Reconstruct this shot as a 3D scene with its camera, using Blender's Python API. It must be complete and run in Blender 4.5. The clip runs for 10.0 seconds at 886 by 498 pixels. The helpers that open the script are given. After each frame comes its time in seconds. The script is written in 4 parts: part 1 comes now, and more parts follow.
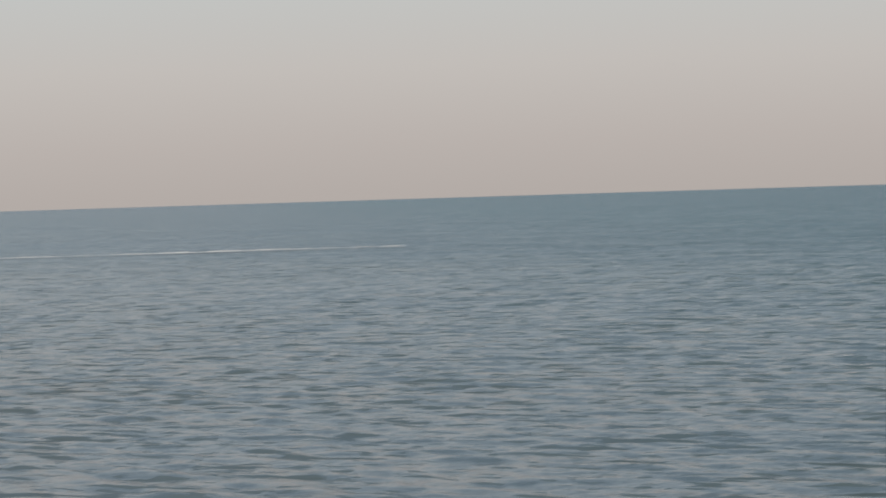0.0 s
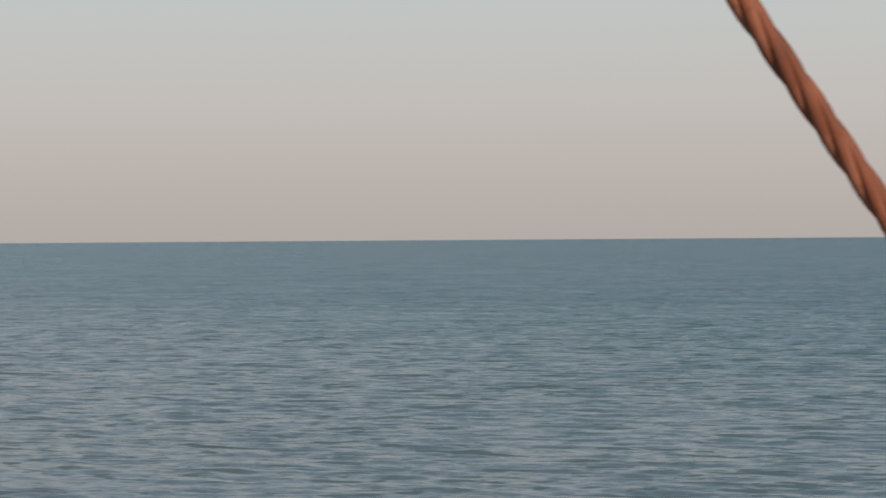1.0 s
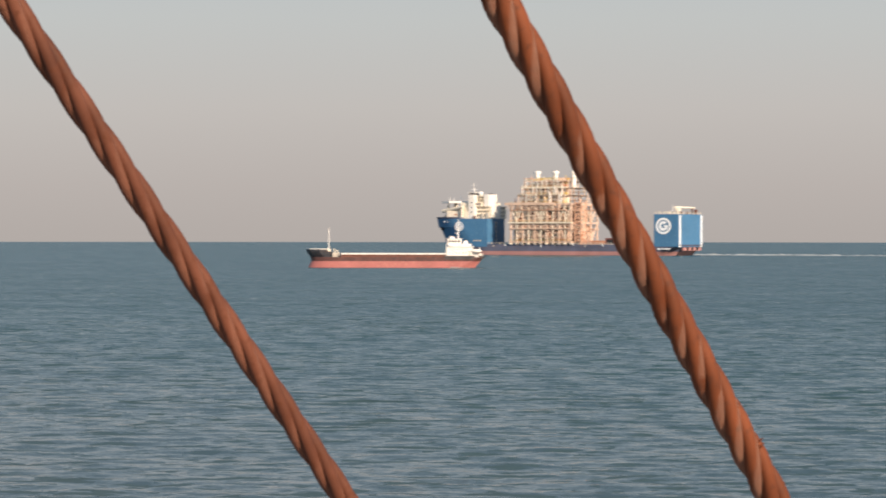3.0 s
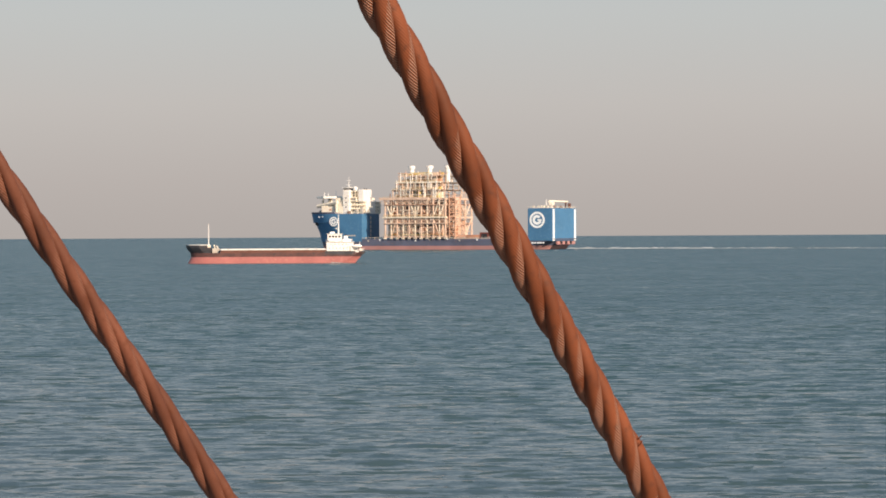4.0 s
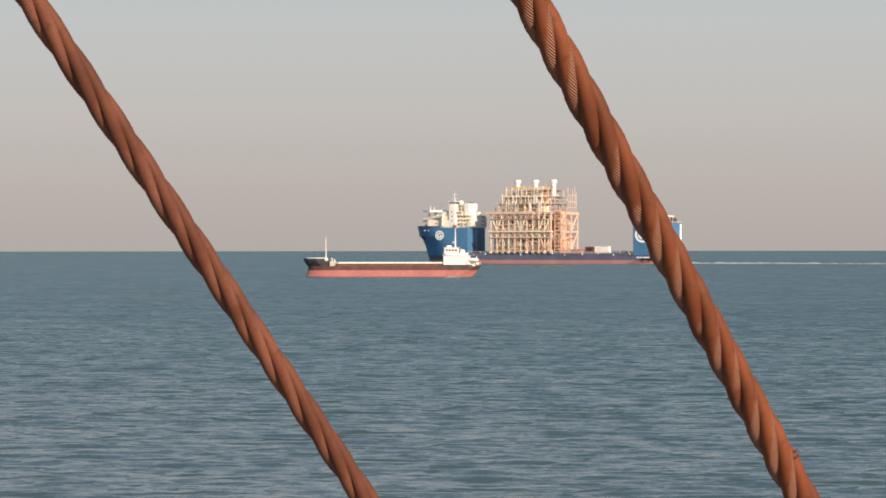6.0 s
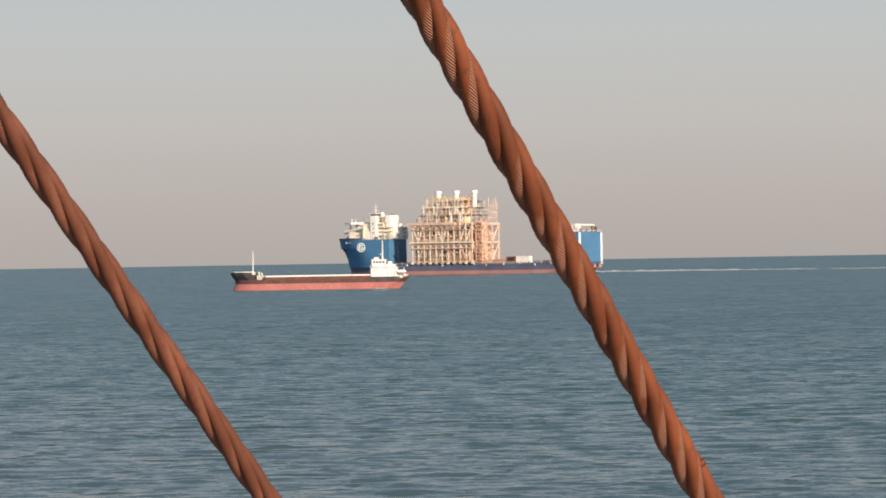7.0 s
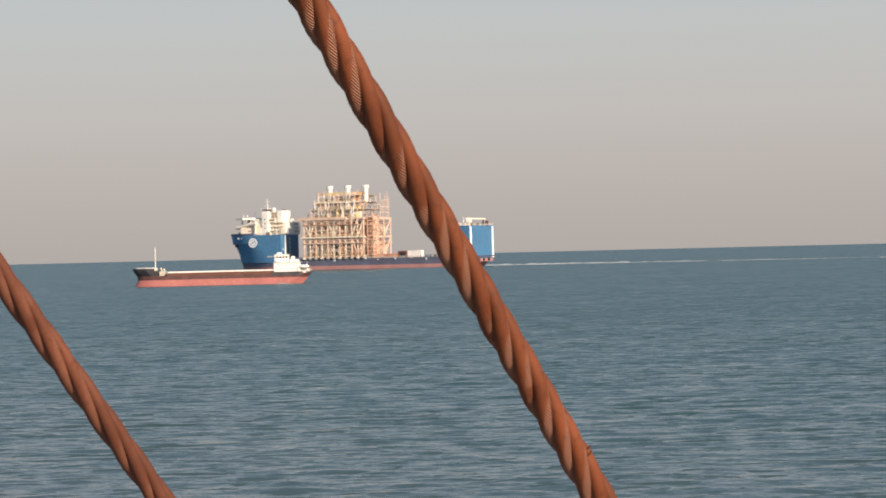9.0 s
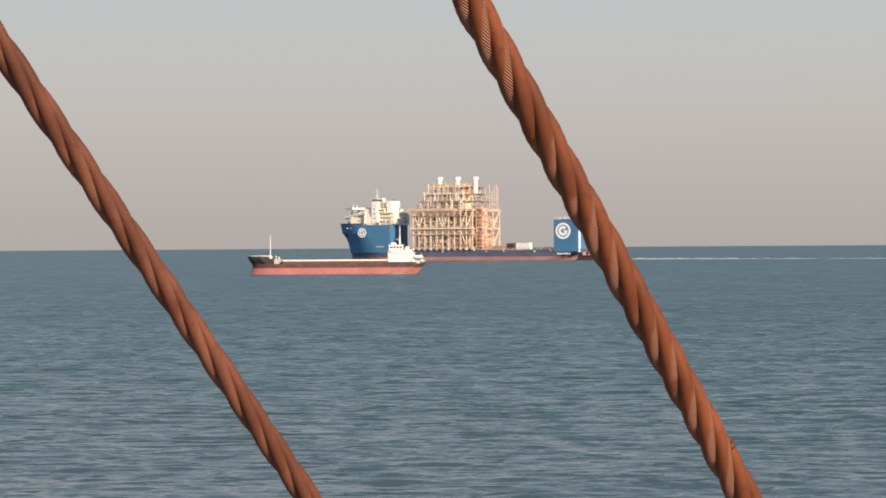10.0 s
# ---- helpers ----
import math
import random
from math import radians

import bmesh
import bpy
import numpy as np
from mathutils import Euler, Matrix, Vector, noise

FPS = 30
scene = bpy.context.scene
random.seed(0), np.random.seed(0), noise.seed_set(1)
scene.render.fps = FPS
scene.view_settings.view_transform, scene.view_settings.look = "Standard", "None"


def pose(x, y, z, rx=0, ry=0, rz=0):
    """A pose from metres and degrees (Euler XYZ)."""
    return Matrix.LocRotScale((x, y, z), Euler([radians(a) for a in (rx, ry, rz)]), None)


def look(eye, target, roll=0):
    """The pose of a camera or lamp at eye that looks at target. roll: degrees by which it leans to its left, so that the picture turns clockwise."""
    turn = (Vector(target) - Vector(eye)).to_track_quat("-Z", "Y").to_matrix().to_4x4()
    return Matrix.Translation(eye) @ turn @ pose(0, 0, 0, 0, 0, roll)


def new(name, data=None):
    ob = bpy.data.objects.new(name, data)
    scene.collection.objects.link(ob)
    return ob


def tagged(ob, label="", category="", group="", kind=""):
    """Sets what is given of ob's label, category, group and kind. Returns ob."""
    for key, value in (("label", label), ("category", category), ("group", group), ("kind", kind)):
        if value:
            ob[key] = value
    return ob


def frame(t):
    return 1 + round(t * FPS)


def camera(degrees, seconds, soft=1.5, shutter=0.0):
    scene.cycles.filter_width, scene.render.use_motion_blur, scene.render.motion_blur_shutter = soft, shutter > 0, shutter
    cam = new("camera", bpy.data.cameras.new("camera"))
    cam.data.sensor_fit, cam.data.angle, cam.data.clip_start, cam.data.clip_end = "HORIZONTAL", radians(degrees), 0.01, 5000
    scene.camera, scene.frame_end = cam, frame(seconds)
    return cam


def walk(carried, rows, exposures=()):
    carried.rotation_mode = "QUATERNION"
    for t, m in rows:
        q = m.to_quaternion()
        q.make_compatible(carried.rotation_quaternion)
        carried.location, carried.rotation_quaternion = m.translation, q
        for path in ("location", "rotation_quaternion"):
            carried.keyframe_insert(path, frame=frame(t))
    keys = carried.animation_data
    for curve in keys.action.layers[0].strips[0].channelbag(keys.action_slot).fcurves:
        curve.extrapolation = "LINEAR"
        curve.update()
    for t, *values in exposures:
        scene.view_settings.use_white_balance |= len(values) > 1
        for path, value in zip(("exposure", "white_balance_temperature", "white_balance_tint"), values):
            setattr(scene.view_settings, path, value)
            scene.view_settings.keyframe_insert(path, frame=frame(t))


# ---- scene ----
cam = camera(20.00, 10.0, soft=1.75, shutter=0.25)
EYE = 13.6
# seconds, sideways and upward sway, yaw to the right, pitch, lean
PATH = (
    (0.0, -0.0105, -0.0015, -32.965, -1.324, -1.751),
    (0.2, -0.0112, -0.0016, -29.612, -0.963, -1.383),
    (0.5, -0.0141, -0.0022, -24.776, -0.614, -1.012),
    (0.7, -0.0167, -0.0028, -21.804, -0.477, -0.695),
    (0.8, -0.0181, -0.0033, -20.444, -0.440, -0.627),
    (0.9, -0.0297, -0.0020, -19.210, -0.393, -0.509),
    (1.0, -0.0288, -0.0014, -17.944, -0.361, -0.401),
    (1.2, -0.0376, -0.0014, -15.463, -0.219, -0.452),
    (1.5, -0.0271, -0.0005, -12.335, -0.336, -0.087),
    (1.7, -0.0192, -0.0003, -10.704, -0.072, 0.024),
    (1.8, -0.0153, -0.0002, -10.026, -0.243, 0.080),
    (2.0, -0.0073, -0.0001, -8.421, -0.382, 0.191),
    (2.2, 0.0001, -0.0003, -6.825, -0.357, 0.226),
    (2.3, 0.0038, -0.0005, -6.013, -0.418, 0.244),
    (2.5, 0.0112, -0.0007, -4.871, -0.517, 0.280),
    (2.7, 0.0165, -0.0010, -4.235, -0.373, 0.187),
    (2.8, 0.0192, -0.0011, -3.746, -0.373, 0.141),
    (2.9, 0.0218, -0.0012, -3.128, -0.310, 0.095),
    (3.0, 0.0245, -0.0014, -2.611, -0.316, 0.049),
    (3.1, 0.0270, -0.0012, -1.882, -0.250, -0.007),
    (3.2, 0.0296, -0.0010, -1.227, -0.457, -0.062),
    (4.3, 0.0205, 0.0045, 0.144, -0.409, -0.315),
    (4.5, 0.0112, 0.0044, -0.834, -0.278, 0.125),
    (4.6, 0.0053, 0.0043, -1.280, -0.198, 0.171),
    (4.7, 0.0008, 0.0042, -1.562, -0.324, 0.218),
    (4.8, -0.0036, 0.0041, -2.049, -0.323, 0.264),
    (5.0, -0.0125, 0.0039, -2.447, -0.508, 0.356),
    (5.2, -0.0113, 0.0033, -2.808, -0.261, 0.184),
    (6.3, -0.0039, 0.0007, -2.204, 0.011, -0.364),
    (6.5, 0.0009, 0.0019, -1.788, 0.145, -0.518),
    (6.7, 0.0051, 0.0021, -1.480, 0.059, -0.694),
    (6.8, 0.0072, 0.0023, -1.298, 0.217, -0.783),
    (6.9, 0.0093, 0.0024, -1.079, 0.220, -0.871),
    (7.0, 0.0114, 0.0025, -0.882, 0.134, -0.960),
    (7.2, 0.0156, 0.0026, -0.542, 0.119, -1.043),
    (7.3, 0.0177, 0.0027, -0.352, 0.008, -1.084),
    (7.5, 0.0219, 0.0028, 0.124, 0.155, -1.167),
    (7.7, 0.0247, 0.0021, 0.566, -0.045, -1.166),
    (7.8, 0.0261, 0.0017, 0.783, -0.049, -1.165),
    (8.0, 0.0290, 0.0011, 1.244, -0.174, -1.163),
    (8.2, 0.0310, 0.0012, 1.658, -0.110, -1.194),
    (8.3, 0.0320, 0.0012, 1.911, -0.118, -1.209),
    (8.5, 0.0339, 0.0014, 1.987, -0.042, -1.240),
    (8.7, 0.0312, 0.0004, 1.798, -0.101, -1.298),
    (8.8, 0.0298, -0.0001, 1.608, -0.113, -1.326),
    (9.0, 0.0271, -0.0011, 1.324, -0.043, -1.384),
    (9.2, 0.0215, -0.0014, 0.665, -0.215, -1.288),
    (9.3, 0.0187, -0.0015, 0.490, -0.077, -1.240),
    (9.5, 0.0131, -0.0017, -0.117, -0.152, -1.144),
    (9.7, 0.0063, -0.0023, -0.781, -0.413, -0.838),
    (9.8, 0.0040, -0.0025, -0.999, -0.397, -0.684),
    (10.0, -0.0015, -0.0030, -1.280, -0.184, -0.378),
)


def held(sway, lift, yaw, pitch, lean):
    eye = Vector((sway, 0, EYE + lift))
    y, p = radians(yaw), radians(pitch)
    return look(eye, eye + Vector((math.sin(y) * math.cos(p), math.cos(y) * math.cos(p), math.sin(p))), lean)


walk(cam, [(t, held(*r)) for t, *r in PATH])

# ---------- world, sun ----------
world = bpy.data.worlds.new("sky")
scene.world = world
world.use_nodes = True
wn, wl = world.node_tree.nodes, world.node_tree.links
wn.clear()
SUN_AZ, SUN_EL = radians(180 - 39), radians(24.5)      # clockwise from +y, elevation
w_out = wn.new("ShaderNodeOutputWorld")
w_bg = wn.new("ShaderNodeBackground")
w_sky = wn.new("ShaderNodeTexSky")
w_sky.sky_type = "NISHITA"
w_sky.sun_disc = False
w_sky.sun_elevation, w_sky.sun_rotation = SUN_EL, SUN_AZ
w_sky.dust_density = 3.0
w_scale = wn.new("ShaderNodeVectorMath")
w_scale.operation = "SCALE"
w_scale.inputs[3].default_value = 0.12
w_geo = wn.new("ShaderNodeTexCoord")
w_sep = wn.new("ShaderNodeSeparateXYZ")
w_ramp = wn.new("ShaderNodeValToRGB")
HAZE = ((0.0, (0.472, 0.426, 0.400)), (0.02, (0.503, 0.456, 0.430)), (0.05, (0.550, 0.515, 0.490)), (0.085, (0.545, 0.555, 0.545)),
        (0.12, (0.50, 0.545, 0.57)), (0.25, (0.39, 0.48, 0.56)), (0.5, (0.25, 0.35, 0.46)), (1.0, (0.15, 0.25, 0.38)))
while len(w_ramp.color_ramp.elements) < len(HAZE):
    w_ramp.color_ramp.elements.new(0.5)
for e, (p, c) in zip(w_ramp.color_ramp.elements, HAZE):
    e.position, e.color = p, (*c, 1)
w_mix = wn.new("ShaderNodeMixRGB")
w_mix.inputs[0].default_value = 0.95                 # haze over the clear sky
wl.new(w_geo.outputs["Generated"], w_sep.inputs[0])
wl.new(w_sep.outputs["Z"], w_ramp.inputs[0])
wl.new(w_sky.outputs[0], w_scale.inputs[0])
wl.new(w_scale.outputs[0], w_mix.inputs[1])
wl.new(w_ramp.outputs[0], w_mix.inputs[2])
wl.new(w_mix.outputs[0], w_bg.inputs[0])
wl.new(w_bg.outputs[0], w_out.inputs[0])

sun_data = bpy.data.lights.new("sun", "SUN")
sun_data.energy, sun_data.angle, sun_data.color = 6.4, radians(0.6), (1.0, 0.77, 0.56)
sun = new("sun", sun_data)
sun_way = Vector((math.sin(SUN_AZ) * math.cos(SUN_EL), math.cos(SUN_AZ) * math.cos(SUN_EL), math.sin(SUN_EL)))
sun.matrix_world = look(sun_way * 100, (0, 0, 0))


# ---------- materials ----------
def material(name, colour, rough=0.5, metal=0.0, vary=0.25, scale=3.0, fine=30.0, bump=0.1, stain=None, stain_amount=0.0, depth=0.02):
    """Painted or bare surface with two scales of variation, a stain colour and fine relief."""
    m = bpy.data.materials.new(name)
    m.use_nodes = True
    n, l = m.node_tree.nodes, m.node_tree.links
    b = n["Principled BSDF"]
    b.inputs["Roughness"].default_value, b.inputs["Metallic"].default_value = rough, metal
    co = n.new("ShaderNodeTexCoord")
    big, small = n.new("ShaderNodeTexNoise"), n.new("ShaderNodeTexNoise")
    big.inputs["Scale"].default_value, small.inputs["Scale"].default_value = scale, fine
    big.inputs["Detail"].default_value, small.inputs["Detail"].default_value = 4, 5
    for t in (big, small):
        l.new(co.outputs["Object"], t.inputs["Vector"])
    mixed = n.new("ShaderNodeMixRGB")
    mixed.blend_type = "MULTIPLY"
    mixed.inputs[0].default_value = 1.0
    ramp = n.new("ShaderNodeMapRange")
    ramp.inputs[1].default_value, ramp.inputs[2].default_value = 0.3, 0.7
    ramp.inputs[3].default_value, ramp.inputs[4].default_value = 1 - vary, 1 + vary * 0.5
    l.new(big.outputs[0], ramp.inputs[0])
    mixed.inputs[1].default_value = (*colour, 1)
    l.new(ramp.outputs[0], mixed.inputs[2])
    last = mixed
    if stain:
        over = n.new("ShaderNodeMixRGB")
        edge = n.new("ShaderNodeMapRange")
        edge.inputs[1].default_value, edge.inputs[2].default_value = 0.62 - stain_amount * 0.3, 0.70
        l.new(small.outputs[0], edge.inputs[0])
        l.new(edge.outputs[0], over.inputs[0])
        l.new(mixed.outputs[0], over.inputs[1])
        over.inputs[2].default_value = (*stain, 1)
        last = over
    l.new(last.outputs[0], b.inputs["Base Color"])
    bu = n.new("ShaderNodeBump")
    bu.inputs["Strength"].default_value, bu.inputs["Distance"].default_value = bump, depth
    l.new(small.outputs[0], bu.inputs["Height"])
    l.new(bu.outputs[0], b.inputs["Normal"])
    return m


RUST = (0.25, 0.10, 0.05)
M_TOPSIDE = material("worn_dark_topside", (0.13, 0.06, 0.055), 0.55, vary=0.35, scale=0.3, fine=1.5, stain=(0.05, 0.04, 0.05), stain_amount=0.5)
M_WHITE = material("white_paint", (0.90, 0.90, 0.89), 0.45, vary=0.06, scale=0.5, fine=2.0, stain=(0.5, 0.36, 0.24), stain_amount=0.1)
M_CREAM = material("cream_paint", (0.88, 0.82, 0.71), 0.45, vary=0.10, scale=0.3, fine=1.5, stain=(0.5, 0.38, 0.25), stain_amount=0.1)
M_BLUE = material("blue_hull_paint", (0.062, 0.195, 0.385), 0.55, vary=0.15, scale=0.08, fine=0.7, stain=(0.10, 0.23, 0.40), stain_amount=0.25)
M_RED = material("red_antifouling", (0.45, 0.165, 0.16), 0.6, vary=0.2, scale=0.15, fine=1.0, stain=(0.50, 0.22, 0.19), stain_amount=0.3)
# far ship's bottom: distance haze is put into this paler red
M_PINK = material("hazed_pink_antifouling", (0.46, 0.24, 0.24), 0.65, vary=0.15, scale=0.1, fine=0.8, stain=(0.40, 0.25, 0.25), stain_amount=0.3)
M_MARK = material("clean_white_marking", (0.86, 0.92, 0.99), 0.5, vary=0.04, scale=0.3, fine=2.0)
M_BLACK = material("black_hull_paint", (0.06, 0.065, 0.08), 0.5, vary=0.3, scale=0.3, fine=2.0, stain=(0.12, 0.07, 0.05), stain_amount=0.25)
M_BROWN = material("rusty_coaming_steel", (0.17, 0.07, 0.05), 0.65, vary=0.3, scale=0.4, fine=2.5, stain=(0.10, 0.05, 0.05), stain_amount=0.3)
M_GREY = material("weathered_grey_steel", (0.56, 0.54, 0.50), 0.55, vary=0.2, scale=0.4, fine=2.5, stain=(0.35, 0.25, 0.18), stain_amount=0.2)
# near-black for fittings; also painted as the shade of recesses and open sides
M_DARK = material("black_fittings_and_shade", (0.03, 0.03, 0.035), 0.4, vary=0.2)
M_GLASS = material("tinted_cabin_glass", (0.12, 0.12, 0.13), 0.15, vary=0.15)
M_STEEL = material("primed_beige_steel", (0.74, 0.57, 0.475), 0.5, vary=0.2, scale=0.2, fine=1.2, stain=(0.45, 0.30, 0.20), stain_amount=0.2)
M_PIPE = material("galvanised_pipe", (0.62, 0.60, 0.54), 0.4, 0.3, vary=0.2, scale=0.3, fine=1.5)
M_SALMON = material("faded_salmon_primer", (0.72, 0.46, 0.34), 0.55, vary=0.2, scale=0.2, fine=1.2, stain=(0.55, 0.36, 0.26), stain_amount=0.2)
M_ORANGE = material("orange_primer_steel", (0.60, 0.32, 0.21), 0.55, vary=0.25, scale=0.2, fine=1.2, stain=(0.5, 0.3, 0.2), stain_amount=0.2)
M_DARKRED = material("dull_red_container_paint", (0.26, 0.09, 0.075), 0.6, vary=0.25, scale=0.4, fine=2.0)
M_YELLOW = material("yellow_paint", (0.70, 0.52, 0.18), 0.5, vary=0.2, scale=0.5, fine=2.0)
# navy greyed and lightened, with the haze of distance in the colour
M_NAVY = material("navy_hull_paint", (0.105, 0.125, 0.20), 0.6, vary=0.25, scale=0.1, fine=0.8, stain=(0.17, 0.12, 0.14), stain_amount=0.2)
M_DECK = material("grey_deck_plate", (0.22, 0.22, 0.22), 0.6, vary=0.3, scale=1.5, fine=20.0, stain=RUST, stain_amount=0.1)


def sea_material():
    """Choppy water: slopes at three scales and single steep wavelet fronts tilt the normal; brightness of near water is
    put into its colour.
    """
    m = bpy.data.materials.new("sea_water")
    m.use_nodes = True
    n, l = m.node_tree.nodes, m.node_tree.links
    b = n["Principled BSDF"]
    b.inputs["Roughness"].default_value = 0.16
    b.inputs["IOR"].default_value = 1.33
    co, geo = n.new("ShaderNodeTexCoord"), n.new("ShaderNodeNewGeometry")

    def vec(op, a, v):
        k = n.new("ShaderNodeVectorMath")
        k.operation = op
        l.new(a, k.inputs[0])
        if isinstance(v, tuple):
            k.inputs[1].default_value = v
        else:
            l.new(v, k.inputs[1])
        return k.outputs[0]

    def noise(scale, stretch, angle, at, detail, distort=0.0):
        mp, t = n.new("ShaderNodeMapping"), n.new("ShaderNodeTexNoise")
        mp.inputs["Scale"].default_value = (1 / stretch, 1, 1)
        mp.inputs["Rotation"].default_value = (0, 0, radians(angle))
        mp.inputs["Location"].default_value = at
        t.inputs["Scale"].default_value, t.inputs["Detail"].default_value, t.inputs["Distortion"].default_value = scale, detail, distort
        l.new(co.outputs["Object"], mp.inputs[0])
        l.new(mp.outputs[0], t.inputs["Vector"])
        return t

    def span(a, lo, hi, to0, to1):
        r = n.new("ShaderNodeMapRange")
        r.inputs[1].default_value, r.inputs[2].default_value, r.inputs[3].default_value, r.inputs[4].default_value = lo, hi, to0, to1
        l.new(a, r.inputs[0])
        return r.outputs[0]

    # near and left water: its brighter sky light is put into the base colour
    near_light, sep = n.new("ShaderNodeMixRGB"), n.new("ShaderNodeSeparateXYZ")
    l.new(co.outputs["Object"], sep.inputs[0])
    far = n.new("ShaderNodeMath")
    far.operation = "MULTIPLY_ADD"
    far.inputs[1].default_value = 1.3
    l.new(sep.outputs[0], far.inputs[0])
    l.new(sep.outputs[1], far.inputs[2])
    l.new(span(far.outputs[0], -20, 260, 1.0, 0.0), near_light.inputs[0])
    near_light.inputs[1].default_value = (0.036, 0.076, 0.096, 1)
    near_light.inputs[2].default_value = (0.060, 0.089, 0.112, 1)
    l.new(near_light.outputs[0], b.inputs["Base Color"])

    total = geo.outputs["Normal"]
    for scale, stretch, slope in ((0.12, 3.0, 0.12), (0.6, 2.6, 0.18), (1.9, 2.0, 0.26), (4.2, 1.6, 0.26)):
        t = noise(scale, stretch, -8, (0, 0, 0), 2.0)
        total = vec("ADD", vec("MULTIPLY", vec("SUBTRACT", t.outputs["Color"], (0.5, 0.5, 0.5)), (slope * 0.4, slope, 0)), total)
    gust = noise(0.018, 2.5, 4, (9, 3, 0), 3.0)      # patches of rougher and smoother water
    rough = span(gust.outputs[0], 0.38, 0.62, 0.35, 1.25)
    # steep near sides of single wavelets, dark; and their sleek backs, pale
    for scale, stretch, lo, hi, steep in ((0.45, 3.4, 0.63, 0.67, -1.1), (0.85, 3.2, 0.60, 0.63, -1.1), (1.6, 2.8, 0.60, 0.63, -0.9), (0.95, 3.0, 0.60, 0.66, 0.12)):
        t = noise(scale, stretch, 5 if steep < 0 else -3, (31 + scale * 7, 17, 5), 3.0, 0.35)
        edge = n.new("ShaderNodeMath")
        edge.operation = "MULTIPLY"
        l.new(span(t.outputs[0], lo, hi, 0, 1), edge.inputs[0])
        l.new(rough, edge.inputs[1])
        total = vec("ADD", vec("MULTIPLY", edge.outputs[0], (0.04, steep, 0)), total)
    # offshore the chop is steeper on the side to which the wind drives it
    lean = n.new("ShaderNodeCombineXYZ")
    lean.inputs[0].default_value = -0.05
    l.new(span(sep.outputs[1], 120, 480, -0.035, -0.165), lean.inputs[1])
    total = vec("ADD", total, lean.outputs[0])
    nz = n.new("ShaderNodeVectorMath")
    nz.operation = "NORMALIZE"
    l.new(total, nz.inputs[0])
    l.new(nz.outputs[0], b.inputs["Normal"])
    return m


FLANK = -1                                           # the strand side with ridged wires, painted paler as if catching sky light


def rope_material(name, colour, wires, twist, ridge, depth, wear_sheen, wear_sheen_colour):
    """Rusted rope strand: the single wires are a fine ridge that winds round the strand by its UV."""
    m = material(name, colour, 0.68, 0.0, vary=0.42, scale=14.0, fine=130.0, bump=0.35, stain=(0.105, 0.032, 0.014), stain_amount=0.3, depth=0.0008)
    n, l = m.node_tree.nodes, m.node_tree.links
    n["Principled BSDF"].inputs["Specular IOR Level"].default_value = 0.35
    uv, sep = n.new("ShaderNodeUVMap"), n.new("ShaderNodeSeparateXYZ")
    a, c, s = n.new("ShaderNodeMath"), n.new("ShaderNodeMath"), n.new("ShaderNodeMath")
    a.operation, c.operation, s.operation = "MULTIPLY", "MULTIPLY_ADD", "SINE"
    a.inputs[1].default_value = 2 * math.pi * wires
    c.inputs[1].default_value = twist
    l.new(uv.outputs[0], sep.inputs[0])
    l.new(sep.outputs[0], a.inputs[0])
    l.new(sep.outputs[1], c.inputs[0])
    l.new(a.outputs[0], c.inputs[2])
    l.new(c.outputs[0], s.inputs[0])
    bu = n.new("ShaderNodeBump")
    bu.inputs["Strength"].default_value, bu.inputs["Distance"].default_value = ridge, depth
    worn, where = n.new("ShaderNodeMath"), n.new("ShaderNodeTexNoise")
    worn.operation = "MULTIPLY"
    where.inputs["Scale"].default_value, where.inputs["Detail"].default_value = 14, 4
    l.new(n["Texture Coordinate"].outputs["Object"], where.inputs["Vector"])
    l.new(s.outputs[0], worn.inputs[0])
    turn, wave, size, keep = (n.new("ShaderNodeMath") for _ in range(4))   # the crown of a strand is worn smooth, its flanks keep their wires
    turn.operation, wave.operation, size.operation, keep.operation = "MULTIPLY", "SINE", "MAXIMUM", "MULTIPLY_ADD"
    turn.inputs[1].default_value = 2 * math.pi * FLANK
    size.inputs[1].default_value = 0.0
    keep.inputs[1].default_value, keep.inputs[2].default_value = 1.7, 0.22
    l.new(sep.outputs[0], turn.inputs[0])
    l.new(turn.outputs[0], wave.inputs[0])
    l.new(wave.outputs[0], size.inputs[0])
    l.new(size.outputs[0], keep.inputs[0])
    left = n.new("ShaderNodeMath")
    left.operation = "MULTIPLY"
    patch = n.new("ShaderNodeMapRange")
    patch.inputs[1].default_value, patch.inputs[2].default_value = 0.40, 0.62
    patch.inputs[3].default_value, patch.inputs[4].default_value = 0.12, 0.75
    l.new(where.outputs[0], patch.inputs[0])
    l.new(patch.outputs[0], left.inputs[0])
    l.new(keep.outputs[0], left.inputs[1])
    l.new(left.outputs[0], worn.inputs[1])
    l.new(worn.outputs[0], bu.inputs["Height"])
    b = n["Principled BSDF"]
    # wire tops paler: rubbed metal and sky sheen, both put into the colour
    crown, tint = n.new("ShaderNodeMapRange"), n.new("ShaderNodeMixRGB")
    crown.inputs[1].default_value, crown.inputs[2].default_value = 0.28, 0.55
    crown.inputs[4].default_value = wear_sheen
    l.new(worn.outputs[0], crown.inputs[0])
    l.new(crown.outputs[0], tint.inputs[0])
    l.new(b.inputs["Base Color"].links[0].from_socket, tint.inputs[1])
    tint.inputs[2].default_value = (*wear_sheen_colour, 1)
    l.new(tint.outputs[0], b.inputs["Base Color"])
    old = b.inputs["Normal"].links[0].from_node
    l.new(old.outputs[0], bu.inputs["Normal"])
